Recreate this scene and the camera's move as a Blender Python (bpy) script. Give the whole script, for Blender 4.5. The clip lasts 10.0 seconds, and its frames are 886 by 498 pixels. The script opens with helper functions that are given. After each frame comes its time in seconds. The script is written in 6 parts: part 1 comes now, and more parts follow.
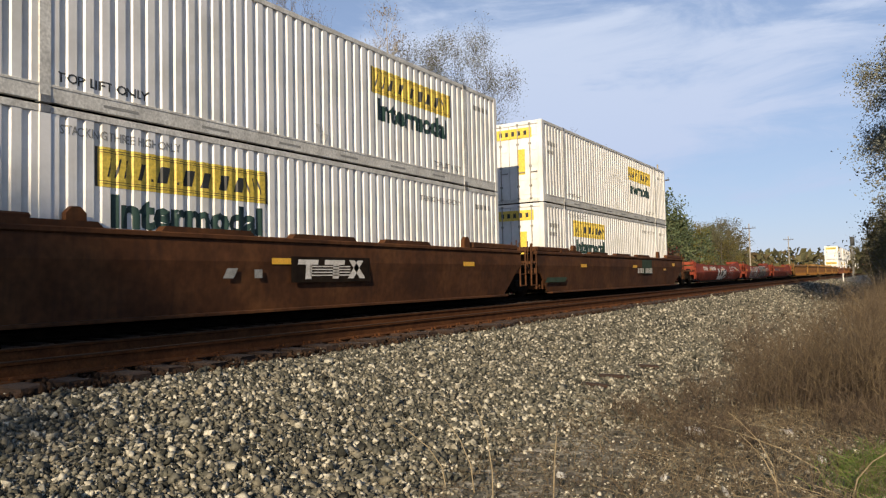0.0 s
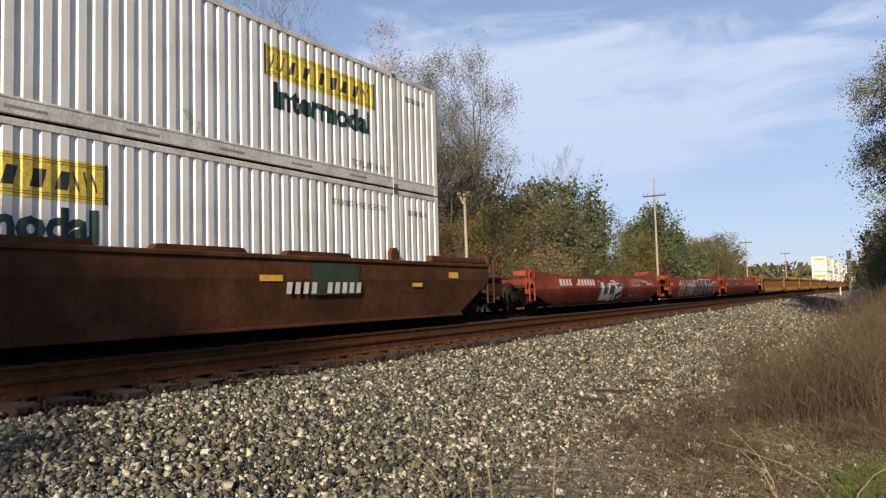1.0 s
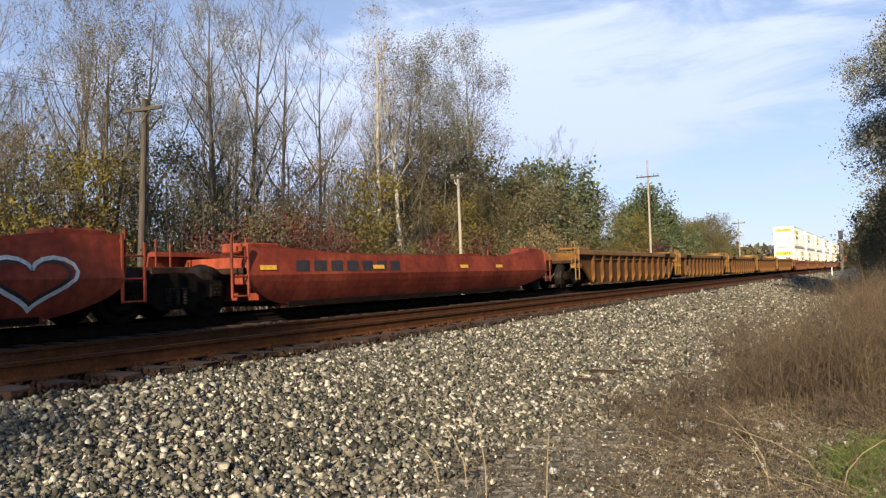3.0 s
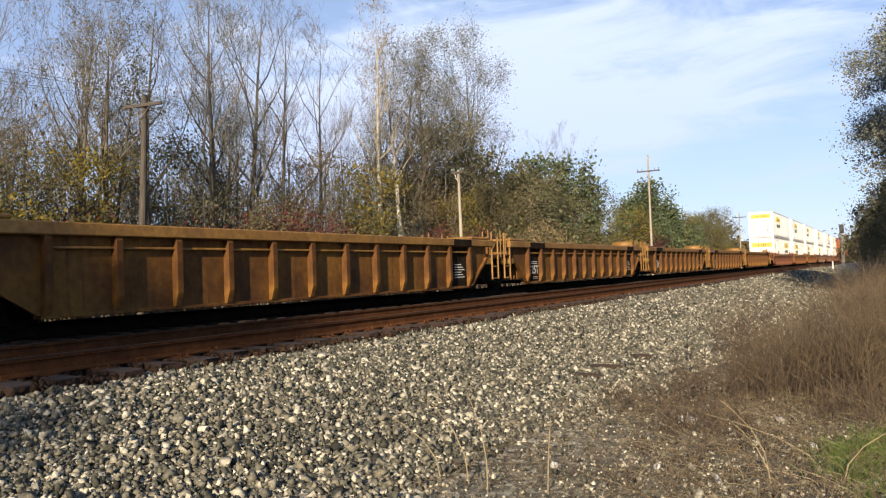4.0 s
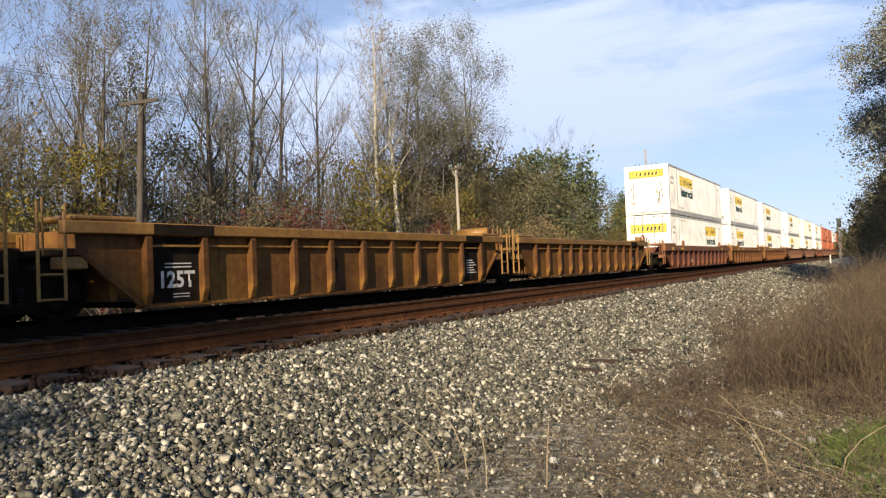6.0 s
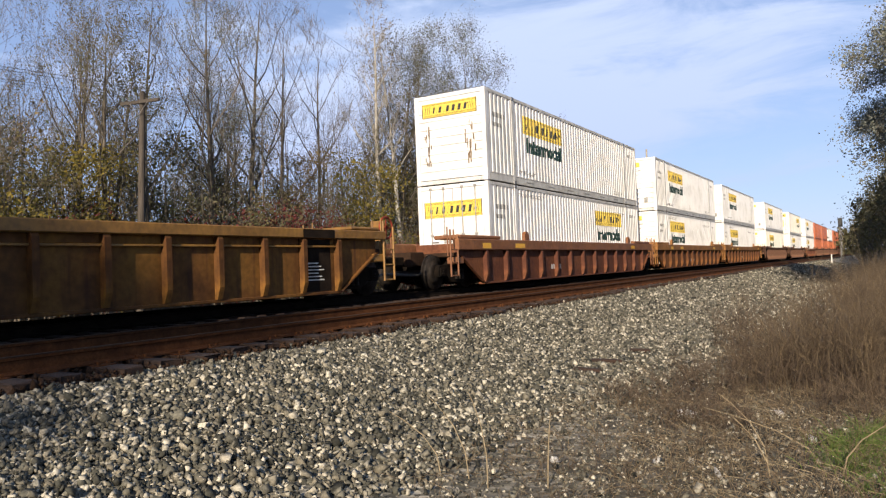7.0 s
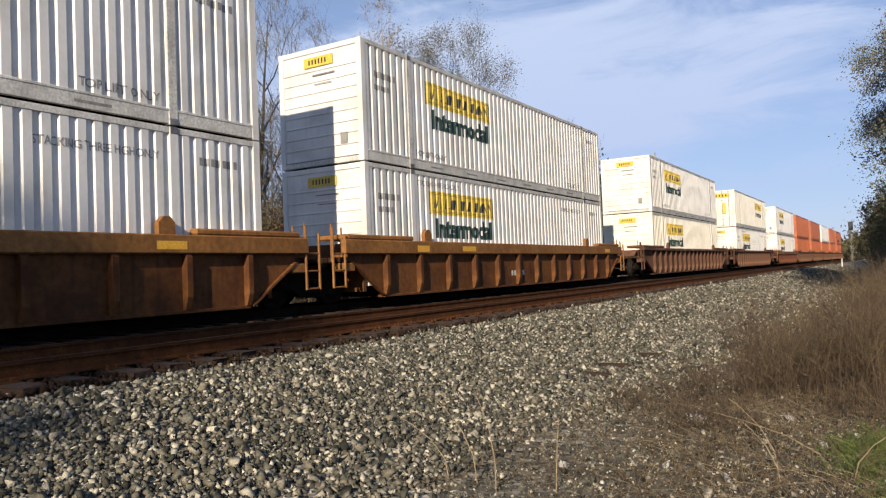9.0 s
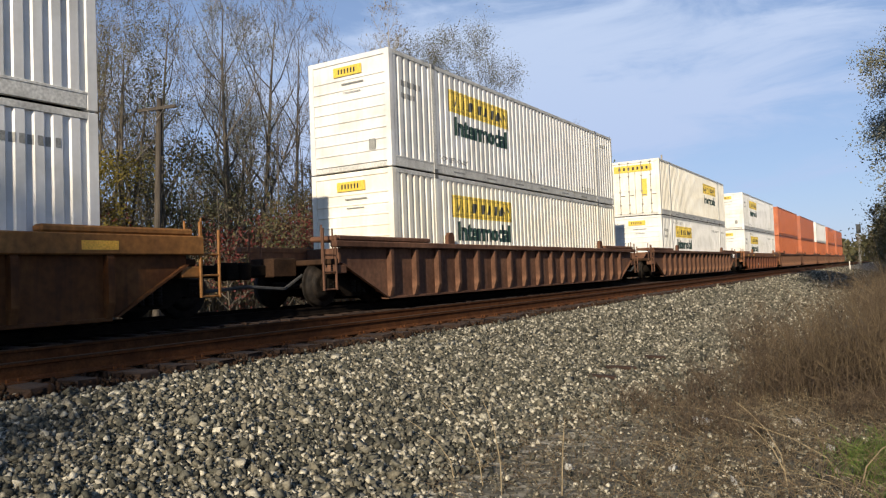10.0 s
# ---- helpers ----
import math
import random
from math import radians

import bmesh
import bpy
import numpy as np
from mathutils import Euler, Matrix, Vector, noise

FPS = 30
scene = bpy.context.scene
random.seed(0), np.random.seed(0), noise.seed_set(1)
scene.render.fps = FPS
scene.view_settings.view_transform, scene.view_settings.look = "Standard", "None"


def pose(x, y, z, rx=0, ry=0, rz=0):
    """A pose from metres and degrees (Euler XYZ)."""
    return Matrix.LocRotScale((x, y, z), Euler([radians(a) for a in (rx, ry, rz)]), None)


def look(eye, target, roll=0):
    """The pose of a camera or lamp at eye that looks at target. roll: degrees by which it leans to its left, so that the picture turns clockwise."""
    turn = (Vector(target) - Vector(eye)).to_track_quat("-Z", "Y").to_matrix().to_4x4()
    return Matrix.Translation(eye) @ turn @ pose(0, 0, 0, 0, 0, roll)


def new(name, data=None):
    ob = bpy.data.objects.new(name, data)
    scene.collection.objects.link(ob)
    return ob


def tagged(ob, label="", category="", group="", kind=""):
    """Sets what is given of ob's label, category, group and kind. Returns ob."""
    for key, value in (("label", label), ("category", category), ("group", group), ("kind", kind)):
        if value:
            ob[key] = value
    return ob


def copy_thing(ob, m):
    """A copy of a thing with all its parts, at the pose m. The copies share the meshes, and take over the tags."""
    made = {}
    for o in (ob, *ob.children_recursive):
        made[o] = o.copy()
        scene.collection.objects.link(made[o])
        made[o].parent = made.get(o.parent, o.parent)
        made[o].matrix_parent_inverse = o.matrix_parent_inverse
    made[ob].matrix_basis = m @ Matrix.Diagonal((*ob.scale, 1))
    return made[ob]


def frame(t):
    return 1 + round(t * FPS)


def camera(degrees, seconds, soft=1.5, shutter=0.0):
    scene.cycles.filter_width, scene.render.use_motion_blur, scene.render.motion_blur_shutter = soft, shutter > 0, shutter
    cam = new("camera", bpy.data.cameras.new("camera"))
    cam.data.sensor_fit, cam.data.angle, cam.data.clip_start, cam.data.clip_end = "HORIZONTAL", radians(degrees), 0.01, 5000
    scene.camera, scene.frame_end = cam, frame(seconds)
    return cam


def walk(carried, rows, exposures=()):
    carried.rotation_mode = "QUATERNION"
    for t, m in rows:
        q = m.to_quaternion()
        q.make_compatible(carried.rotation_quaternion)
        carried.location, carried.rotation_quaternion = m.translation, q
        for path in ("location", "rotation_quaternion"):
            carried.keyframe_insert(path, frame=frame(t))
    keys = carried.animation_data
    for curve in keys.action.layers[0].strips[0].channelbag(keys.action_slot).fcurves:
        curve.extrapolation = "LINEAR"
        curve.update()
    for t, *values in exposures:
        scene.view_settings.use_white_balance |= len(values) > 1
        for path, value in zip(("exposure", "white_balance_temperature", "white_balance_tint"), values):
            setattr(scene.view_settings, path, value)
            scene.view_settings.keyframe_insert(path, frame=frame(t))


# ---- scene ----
# The world: y runs along the railway, x across it, z = 0 at the top of the rails.
TRACK_X, NEAR_TRACK_X, SPEED = -11.6, -7.52, 22.95
NEAR_TRACK_Z = -0.035
EYE = (0.0, 0.0, 0.613)

cam = camera(62.27, 10.0, soft=1.25)
PATH = (
    (0.0, 31.6, 2.41, 1.21), (0.5, 31.56, 3.0, 1.44), (1.0, 31.41, 3.65, 1.54), (1.5, 31.32, 3.31, 1.52),
    (2.0, 31.17, 3.08, 1.39), (2.5, 30.92, 2.65, 1.64), (4.0, 30.99, 1.82, 1.95), (4.5, 30.74, 2.22, 2.04),
    (5.0, 30.82, 1.89, 2.19), (5.5, 30.81, 1.6, 2.24), (7.0, 30.92, 1.46, 2.24), (7.5, 30.95, 1.64, 2.24),
    (8.0, 31.04, 1.79, 2.21), (8.5, 31.27, 1.81, 2.28), (9.0, 31.55, 1.8, 2.25), (9.5, 31.96, 2.04, 2.16),
    (10.0, 32.01, 1.96, 2.11))
# seconds, stops, kelvin, tint
EXPOSURES = ((0.0, 0.52, 6500, 10.0), (0.5, 0.56, 6500, 10.2), (1.0, 0.61, 6490, 10.4), (1.5, 0.68, 6490, 10.6), (2.0, 0.81, 6480, 10.8), (2.5, 0.88, 6480, 11.0), (4.5, 0.97, 6450, 10.0), (5.5, 0.92, 6450, 10.0), (7.0, 0.71, 6100, 13.0), (7.5, 0.6, 5970, 16.0), (8.5, 0.54, 6050, 13.0), (9.0, 0.5, 6140, 12.0), (9.5, 0.48, 6220, 11.0), (10.0, 0.45, 6080, 9.0))
walk(cam, [(t, pose(*EYE, 90 + pitch, roll, yaw)) for t, yaw, pitch, roll in PATH], EXPOSURES)

# ---- light ----
SUN_ELEVATION, SUN_SIDE = radians(23.5), radians(15.0)
to_sun = Vector((math.sin(SUN_SIDE) * math.cos(SUN_ELEVATION), -math.cos(SUN_SIDE) * math.cos(SUN_ELEVATION), math.sin(SUN_ELEVATION)))
sun = new("sun", bpy.data.lights.new("sun", "SUN"))
sun.data.energy, sun.data.angle, sun.data.color = 5.0, radians(0.6), (1.0, 0.83, 0.60)
sun.matrix_world = look(to_sun * 50, (0, 0, 0))


def sky_world():
    world = bpy.data.worlds.new("sky")
    scene.world = world
    world.use_nodes = True
    nt = world.node_tree
    nt.nodes.clear()
    n, l = nt.nodes.new, nt.links.new
    out, bg, sky = n("ShaderNodeOutputWorld"), n("ShaderNodeBackground"), n("ShaderNodeTexSky")
    sky.sky_type, sky.sun_disc = "NISHITA", False
    sky.sun_elevation, sky.sun_rotation = SUN_ELEVATION, math.pi - SUN_SIDE
    sky.air_density, sky.dust_density, sky.ozone_density = 1.0, 0.1, 1.6
    bg.inputs["Strength"].default_value = 0.07
    co = n("ShaderNodeTexCoord")
    # thin high cloud: streaky noise, with one larger bank ahead over the line
    mp = n("ShaderNodeMapping")
    mp.inputs["Scale"].default_value = (2.2, 2.2, 9.0)
    mp.inputs["Rotation"].default_value = (0.10, 0.06, 0.3)
    nz = n("ShaderNodeTexNoise")
    nz.inputs["Scale"].default_value, nz.inputs["Detail"].default_value, nz.inputs["Roughness"].default_value = 1.9, 9.0, 0.62
    nz.inputs["Distortion"].default_value = 0.5
    l(co.outputs["Generated"], mp.inputs["Vector"])
    l(mp.outputs["Vector"], nz.inputs["Vector"])
    bank = n("ShaderNodeVectorMath")
    bank.operation = "SUBTRACT"
    bank.inputs[1].default_value = CLOUD_AT
    l(co.outputs["Generated"], bank.inputs[0])
    sc = n("ShaderNodeVectorMath")
    sc.operation = "MULTIPLY"
    sc.inputs[1].default_value = (2.05, 2.15, 8.2)
    l(bank.outputs[0], sc.inputs[0])
    ln = n("ShaderNodeVectorMath")
    ln.operation = "LENGTH"
    l(sc.outputs[0], ln.inputs[0])
    near = n("ShaderNodeMapRange")
    near.inputs["From Min"].default_value, near.inputs["From Max"].default_value = 0.15, 1.5
    near.inputs["To Min"].default_value, near.inputs["To Max"].default_value = 0.46, -0.09
    l(ln.outputs["Value"], near.inputs["Value"])
    add = n("ShaderNodeMath")
    add.operation = "ADD"
    l(nz.outputs["Fac"], add.inputs[0])
    l(near.outputs["Result"], add.inputs[1])
    ramp = n("ShaderNodeMapRange")
    ramp.interpolation_type = "SMOOTHSTEP"
    ramp.inputs["From Min"].default_value, ramp.inputs["From Max"].default_value = 0.50, 0.82
    ramp.inputs["To Max"].default_value = 1.0
    l(add.outputs[0], ramp.inputs["Value"])
    mix = n("ShaderNodeMix")
    mix.data_type = "RGBA"
    l(ramp.outputs["Result"], mix.inputs["Factor"])
    l(sky.outputs["Color"], mix.inputs["A"])
    mix.inputs["B"].default_value = (7.4, 8.1, 9.0, 1)
    # light haze that whitens the sky towards the horizon
    sep = n("ShaderNodeSeparateXYZ")
    l(co.outputs["Generated"], sep.inputs[0])
    hz = n("ShaderNodeMapRange")
    hz.inputs["From Min"].default_value, hz.inputs["From Max"].default_value = 0.0, 0.80
    hz.inputs["To Min"].default_value, hz.inputs["To Max"].default_value = 0.74, 0.0
    l(sep.outputs["Z"], hz.inputs["Value"])
    mix2 = n("ShaderNodeMix")
    mix2.data_type = "RGBA"
    l(hz.outputs["Result"], mix2.inputs["Factor"])
    l(mix.outputs["Result"], mix2.inputs["A"])
    mix2.inputs["B"].default_value = (4.1, 5.2, 8.2, 1)
    l(mix2.outputs["Result"], bg.inputs["Color"])
    l(bg.outputs["Background"], out.inputs["Surface"])


CLOUD_AT = (-0.45, 0.865, 0.225)
sky_world()

# ---- materials ----
def material(name, colors, scale=3.0, rough=0.7, metal=0.0, bump=0.0, bump_scale=40.0, fine=None, streak=0.0,
             streak_color=(0.05, 0.03, 0.02), island=None, objects=None, stretch=(1, 1, 1), spec=0.5, thin=0.0, grain_by=(0.72, 1.22)):
    """Two or three base colours mixed by broad noise, fine grain over it, rain streaks down the sides, bump;
    island or objects: a spread of brightness from piece to piece."""
    m = bpy.data.materials.new(name)
    m.use_nodes = True
    nt = m.node_tree
    n, l = nt.nodes.new, nt.links.new
    b = nt.nodes["Principled BSDF"]
    b.inputs["Metallic"].default_value, b.inputs["Specular IOR Level"].default_value = metal, spec
    co = n("ShaderNodeTexCoord")
    mp = n("ShaderNodeMapping")
    mp.inputs["Scale"].default_value = stretch
    l(co.outputs["Object"], mp.inputs["Vector"])

    def noise_at(sc, detail=5.0, vec=None):
        t = n("ShaderNodeTexNoise")
        t.inputs["Scale"].default_value, t.inputs["Detail"].default_value = sc, detail
        l((vec or mp).outputs["Vector"], t.inputs["Vector"])
        return t.outputs["Fac"]

    def blend(fac, a, bb, mode="MIX"):
        x = n("ShaderNodeMix")
        x.data_type, x.blend_type = "RGBA", mode
        for sock, val in (("Factor", fac), ("A", a), ("B", bb)):
            if isinstance(val, (int, float)):
                x.inputs[sock].default_value = val
            elif isinstance(val, tuple):
                x.inputs[sock].default_value = (*val, 1)
            else:
                l(val, x.inputs[sock])
        return x.outputs["Result"]

    ramp = n("ShaderNodeValToRGB")
    cr = ramp.color_ramp
    while len(cr.elements) < len(colors):
        cr.elements.new(0.5)
    lo, hi = 0.34, 0.66
    for i, c in enumerate(colors):
        cr.elements[i].position = lo + (hi - lo) * i / max(1, len(colors) - 1)
        cr.elements[i].color = (*c, 1)
    if island or objects:
        src = n("ShaderNodeNewGeometry").outputs["Random Per Island"] if island else n("ShaderNodeObjectInfo").outputs["Random"]
        for i, c in enumerate(colors):
            cr.elements[i].position = 0.04 + 0.92 * i / max(1, len(colors) - 1)
        l(src, ramp.inputs["Fac"])
    else:
        l(noise_at(scale), ramp.inputs["Fac"])
    col = ramp.outputs["Color"]
    grain = n("ShaderNodeMapRange")
    grain.inputs["To Min"].default_value, grain.inputs["To Max"].default_value = grain_by
    grain.inputs["From Min"].default_value, grain.inputs["From Max"].default_value = 0.3, 0.7
    l(noise_at(fine or scale * 9, 4.0), grain.inputs["Value"])
    g = n("ShaderNodeCombineColor")
    for k in ("Red", "Green", "Blue"):
        l(grain.outputs["Result"], g.inputs[k])
    col = blend(1.0, col, g.outputs["Color"], "MULTIPLY")
    if streak:
        smp = n("ShaderNodeMapping")
        smp.inputs["Scale"].default_value = (5.0, 5.0, 0.35)
        l(co.outputs["Object"], smp.inputs["Vector"])
        sr = n("ShaderNodeMapRange")
        sr.inputs["From Min"].default_value, sr.inputs["From Max"].default_value = 0.53, 0.78
        sr.inputs["To Max"].default_value = streak
        l(noise_at(1.6, 6.0, smp), sr.inputs["Value"])
        col = blend(sr.outputs["Result"], col, streak_color)
    l(col, b.inputs["Base Color"])
    rr = n("ShaderNodeMapRange")
    rr.inputs["To Min"].default_value, rr.inputs["To Max"].default_value = max(0.05, rough - 0.14), min(1, rough + 0.14)
    l(noise_at(scale * 2.3), rr.inputs["Value"])
    l(rr.outputs["Result"], b.inputs["Roughness"])
    if bump:
        bp = n("ShaderNodeBump")
        bp.inputs["Strength"].default_value, bp.inputs["Distance"].default_value = min(1, bump), 0.02
        l(noise_at(bump_scale), bp.inputs["Height"])
        l(bp.outputs["Normal"], b.inputs["Normal"])
    if thin:
        tr = n("ShaderNodeBsdfTranslucent")
        l(col, tr.inputs["Color"])
        ms = n("ShaderNodeMixShader")
        ms.inputs["Fac"].default_value = thin
        l(b.outputs["BSDF"], ms.inputs[1])
        l(tr.outputs["BSDF"], ms.inputs[2])
        l(ms.outputs["Shader"], nt.nodes["Material Output"].inputs["Surface"])
    return m


M = {}
M["white"] = material("white_paint", [(0.56, 0.552, 0.52), (0.665, 0.657, 0.635), (0.71, 0.703, 0.688)], 1.2, 0.45, grain_by=(0.96, 1.03), streak=0.22, streak_color=(0.36, 0.31, 0.24))
M["cream"] = material("cream_paint", [(0.66, 0.62, 0.52), (0.74, 0.70, 0.60), (0.78, 0.76, 0.68)], 1.2, 0.45, grain_by=(0.96, 1.03), streak=0.2, streak_color=(0.33, 0.27, 0.2))
M["white_rail"] = material("grimy_white_paint", [(0.42, 0.41, 0.38), (0.55, 0.54, 0.50), (0.62, 0.61, 0.57)], 2.5, 0.55, streak=0.3, streak_color=(0.18, 0.15, 0.12))
M["orange"] = material("orange_paint", [(0.34, 0.085, 0.028), (0.42, 0.115, 0.04), (0.47, 0.145, 0.055)], 1.4, 0.5, streak=0.3, streak_color=(0.2, 0.06, 0.03))
M["russet"] = material("russet_paint", [(0.30, 0.09, 0.04), (0.38, 0.11, 0.05)], 1.4, 0.55, streak=0.3, streak_color=(0.12, 0.05, 0.03))
M["yellow"] = material("yellow_decal", [(0.60, 0.43, 0.05), (0.68, 0.50, 0.075)], 2.0, 0.5, streak=0.15, streak_color=(0.35, 0.22, 0.05))
M["black"] = material("black_lettering", [(0.012, 0.014, 0.013), (0.03, 0.03, 0.028)], 5.0, 0.6)
M["green_black"] = material("dark_green_lettering", [(0.012, 0.035, 0.028), (0.02, 0.05, 0.04)], 5.0, 0.6)
M["grey_mark"] = material("faded_grey_lettering", [(0.20, 0.20, 0.19), (0.28, 0.28, 0.26)], 6.0, 0.7)
M["soot"] = material("soot_wear", [(0.03, 0.026, 0.022), (0.16, 0.11, 0.07)], 6.0, 0.8)
M["rub"] = material("rust_rubbed_wear", [(0.07, 0.045, 0.025), (0.20, 0.14, 0.085), (0.32, 0.25, 0.17)], 7.0, 0.8)
M["seal"] = material("door_seal_rubber", [(0.03, 0.03, 0.03), (0.05, 0.05, 0.05)], 8.0, 0.8)
M["steel"] = material("worn_steel", [(0.20, 0.19, 0.17), (0.34, 0.32, 0.29)], 8.0, 0.45, 0.7)
M["brown"] = material("oxide_brown_paint", [(0.042, 0.0165, 0.006), (0.070, 0.027, 0.0095), (0.098, 0.041, 0.0145)], 0.7, 0.78, spec=0.22, bump=0.1, streak=0.5, streak_color=(0.025, 0.012, 0.008))
M["red"] = material("faded_red_paint", [(0.1012, 0.0166, 0.0074), (0.184, 0.0304, 0.0138), (0.2668, 0.0534, 0.0239)], 0.8, 0.72, spec=0.25, bump=0.1, streak=0.5, streak_color=(0.045, 0.018, 0.012))
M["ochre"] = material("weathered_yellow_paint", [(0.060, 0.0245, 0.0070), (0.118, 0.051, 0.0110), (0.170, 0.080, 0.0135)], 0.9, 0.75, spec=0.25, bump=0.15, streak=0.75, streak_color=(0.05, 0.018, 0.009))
# the chord colours are lighter than the side sheets of the same cars
M["ochre_chord"] = material("pale_yellow_chord", [(0.165, 0.082, 0.015), (0.25, 0.128, 0.0225)], 1.2, 0.55, bump=0.1, streak=0.4, streak_color=(0.2, 0.08, 0.03))
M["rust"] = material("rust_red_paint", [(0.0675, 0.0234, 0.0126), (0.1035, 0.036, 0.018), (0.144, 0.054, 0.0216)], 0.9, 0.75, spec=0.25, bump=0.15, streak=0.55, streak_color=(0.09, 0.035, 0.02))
M["rust_chord"] = material("pale_rust_chord", [(0.15, 0.058, 0.021), (0.22, 0.09, 0.03)], 1.2, 0.6, bump=0.1, streak=0.4, streak_color=(0.13, 0.05, 0.02))
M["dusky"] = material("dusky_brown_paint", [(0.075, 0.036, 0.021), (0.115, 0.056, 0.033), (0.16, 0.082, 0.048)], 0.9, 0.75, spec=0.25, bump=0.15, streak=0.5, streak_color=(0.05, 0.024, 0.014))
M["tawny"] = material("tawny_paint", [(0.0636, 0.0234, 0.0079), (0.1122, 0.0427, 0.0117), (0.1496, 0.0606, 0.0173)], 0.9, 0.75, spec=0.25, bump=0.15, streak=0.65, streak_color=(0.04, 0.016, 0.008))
M["tawny_chord"] = material("pale_tawny_chord", [(0.1936, 0.085, 0.0222), (0.2728, 0.1255, 0.0333)], 1.2, 0.65, spec=0.3, bump=0.1, streak=0.4, streak_color=(0.12, 0.05, 0.02))
M["patch"] = material("reflective_yellow_patch", [(0.68, 0.36, 0.03), (0.75, 0.42, 0.04)], 4.0, 0.4)
M["dark_patch"] = material("repainted_dark_patch", [(0.010, 0.007, 0.005), (0.022, 0.015, 0.010)], 3.0, 0.9, spec=0.08)
M["mark"] = material("stencil_white", [(0.50, 0.47, 0.42), (0.66, 0.63, 0.58)], 6.0, 0.7)
M["spray"] = material("spray_paint_white", [(0.45, 0.45, 0.43), (0.66, 0.66, 0.64)], 3.0, 0.6)
M["spray_dark"] = material("spray_paint_black", [(0.0158, 0.0135, 0.0135), (0.0315, 0.0225, 0.0225)], 3.0, 0.6)
# end platforms of every car: one near-black brown, apart from the body colour
M["platform"] = material("dark_platform_steel", [(0.022, 0.012, 0.007), (0.045, 0.024, 0.013)], 3.0, 0.85, spec=0.15, streak=0.3, streak_color=(0.012, 0.008, 0.005))
M["teal"] = material("teal_spray_paint", [(0.032, 0.045, 0.030), (0.040, 0.064, 0.046)], 2.0, 0.85, spec=0.15)
M["truck"] = material("grimy_cast_steel", [(0.004, 0.0032, 0.0025), (0.013, 0.009, 0.006)], 4.0, 0.9, 0.0, spec=0.08)
M["tread"] = material("wheel_steel", [(0.008, 0.0065, 0.005), (0.026, 0.02, 0.016)], 6.0, 0.7, 0.2, spec=0.2)
M["railhead"] = material("browned_rail_head", [(0.035, 0.020, 0.012), (0.07, 0.042, 0.026)], 4.0, 0.85, 0.0, stretch=(8, 0.3, 8), spec=0.1)
# rails under the train: the cars' shade painted in as near-black steel
M["railshade"] = material("shade_dark_rail_steel", [(0.006, 0.004, 0.003), (0.014, 0.010, 0.007)], 4.0, 0.9, spec=0.08)
M["railrust"] = material("rusted_rail_steel", [(0.060, 0.0215, 0.0075), (0.098, 0.038, 0.0125)], 5.0, 0.9, bump=0.2, spec=0.15)
M["tie"] = material("creosoted_timber", [(0.0144, 0.0073, 0.0041), (0.0298, 0.0146, 0.0078), (0.0432, 0.0214, 0.0114)], 3.0, 0.9, bump=0.5, bump_scale=20, stretch=(0.6, 6, 6))
M["stone"] = material("ballast_stone", [(0.025, 0.025, 0.0195), (0.060, 0.059, 0.046), (0.096, 0.092, 0.071), (0.175, 0.155, 0.113), (0.080, 0.077, 0.060), (0.48, 0.445, 0.355), (0.265, 0.24, 0.184), (0.043, 0.042, 0.033), (0.142, 0.134, 0.104)], 20.0, 0.85, island=True, spec=0.25, grain_by=(0.6, 1.35), fine=55.0)
M["rusty_stone"] = material("rust_stained_stone", [(0.0135, 0.0068, 0.0036), (0.0315, 0.0163, 0.008), (0.0495, 0.0265, 0.0137)], 20.0, 0.9, island=True, spec=0.2)
M["rock"] = material("pale_stone", [(0.34, 0.33, 0.31), (0.48, 0.47, 0.44)], 9.0, 0.9, bump=0.4)
M["bark"] = material("grey_bark", [(0.062, 0.050, 0.036), (0.105, 0.087, 0.063), (0.16, 0.136, 0.102)], 2.0, 0.9, bump=0.6, bump_scale=14, stretch=(4, 4, 0.8))
M["pale_bark"] = material("pale_bark", [(0.20, 0.175, 0.13), (0.36, 0.33, 0.27), (0.44, 0.41, 0.35)], 1.5, 0.85, bump=0.4, bump_scale=10, stretch=(3, 3, 1))
M["twig"] = material("twig_bark", [(0.05, 0.042, 0.033), (0.10, 0.086, 0.068), (0.17, 0.147, 0.118)], 1.5, 0.9, island=True)
M["leaf_tan"] = material("dry_tan_leaf", [(0.1476, 0.1025, 0.0533), (0.2214, 0.1558, 0.0738), (0.2706, 0.2132, 0.0984)], 3, 0.8, island=True, thin=0.25)
M["leaf_olive"] = material("olive_leaf", [(0.0563, 0.055, 0.0219), (0.0894, 0.0828, 0.0331), (0.1259, 0.1093, 0.0431), (0.106, 0.0729, 0.0318)], 3, 0.75, island=True, thin=0.25)
M["leaf_green"] = material("green_leaf", [(0.05, 0.075, 0.033), (0.085, 0.115, 0.05), (0.13, 0.145, 0.06)], 3, 0.7, island=True, thin=0.25)
M["leaf_yellow"] = material("yellow_leaf", [(0.12, 0.102, 0.018), (0.216, 0.156, 0.018), (0.09, 0.09, 0.021)], 3, 0.7, island=True, thin=0.3)
M["leaf_brown"] = material("brown_oak_leaf", [(0.11, 0.074, 0.036), (0.17, 0.118, 0.055), (0.13, 0.108, 0.048), (0.21, 0.155, 0.072)], 3, 0.75, island=True, thin=0.25)
M["leaf_dull"] = material("dull_green_leaf", [(0.085, 0.085, 0.045), (0.13, 0.125, 0.062), (0.17, 0.155, 0.08), (0.13, 0.095, 0.05)], 3, 0.75, island=True, thin=0.25)
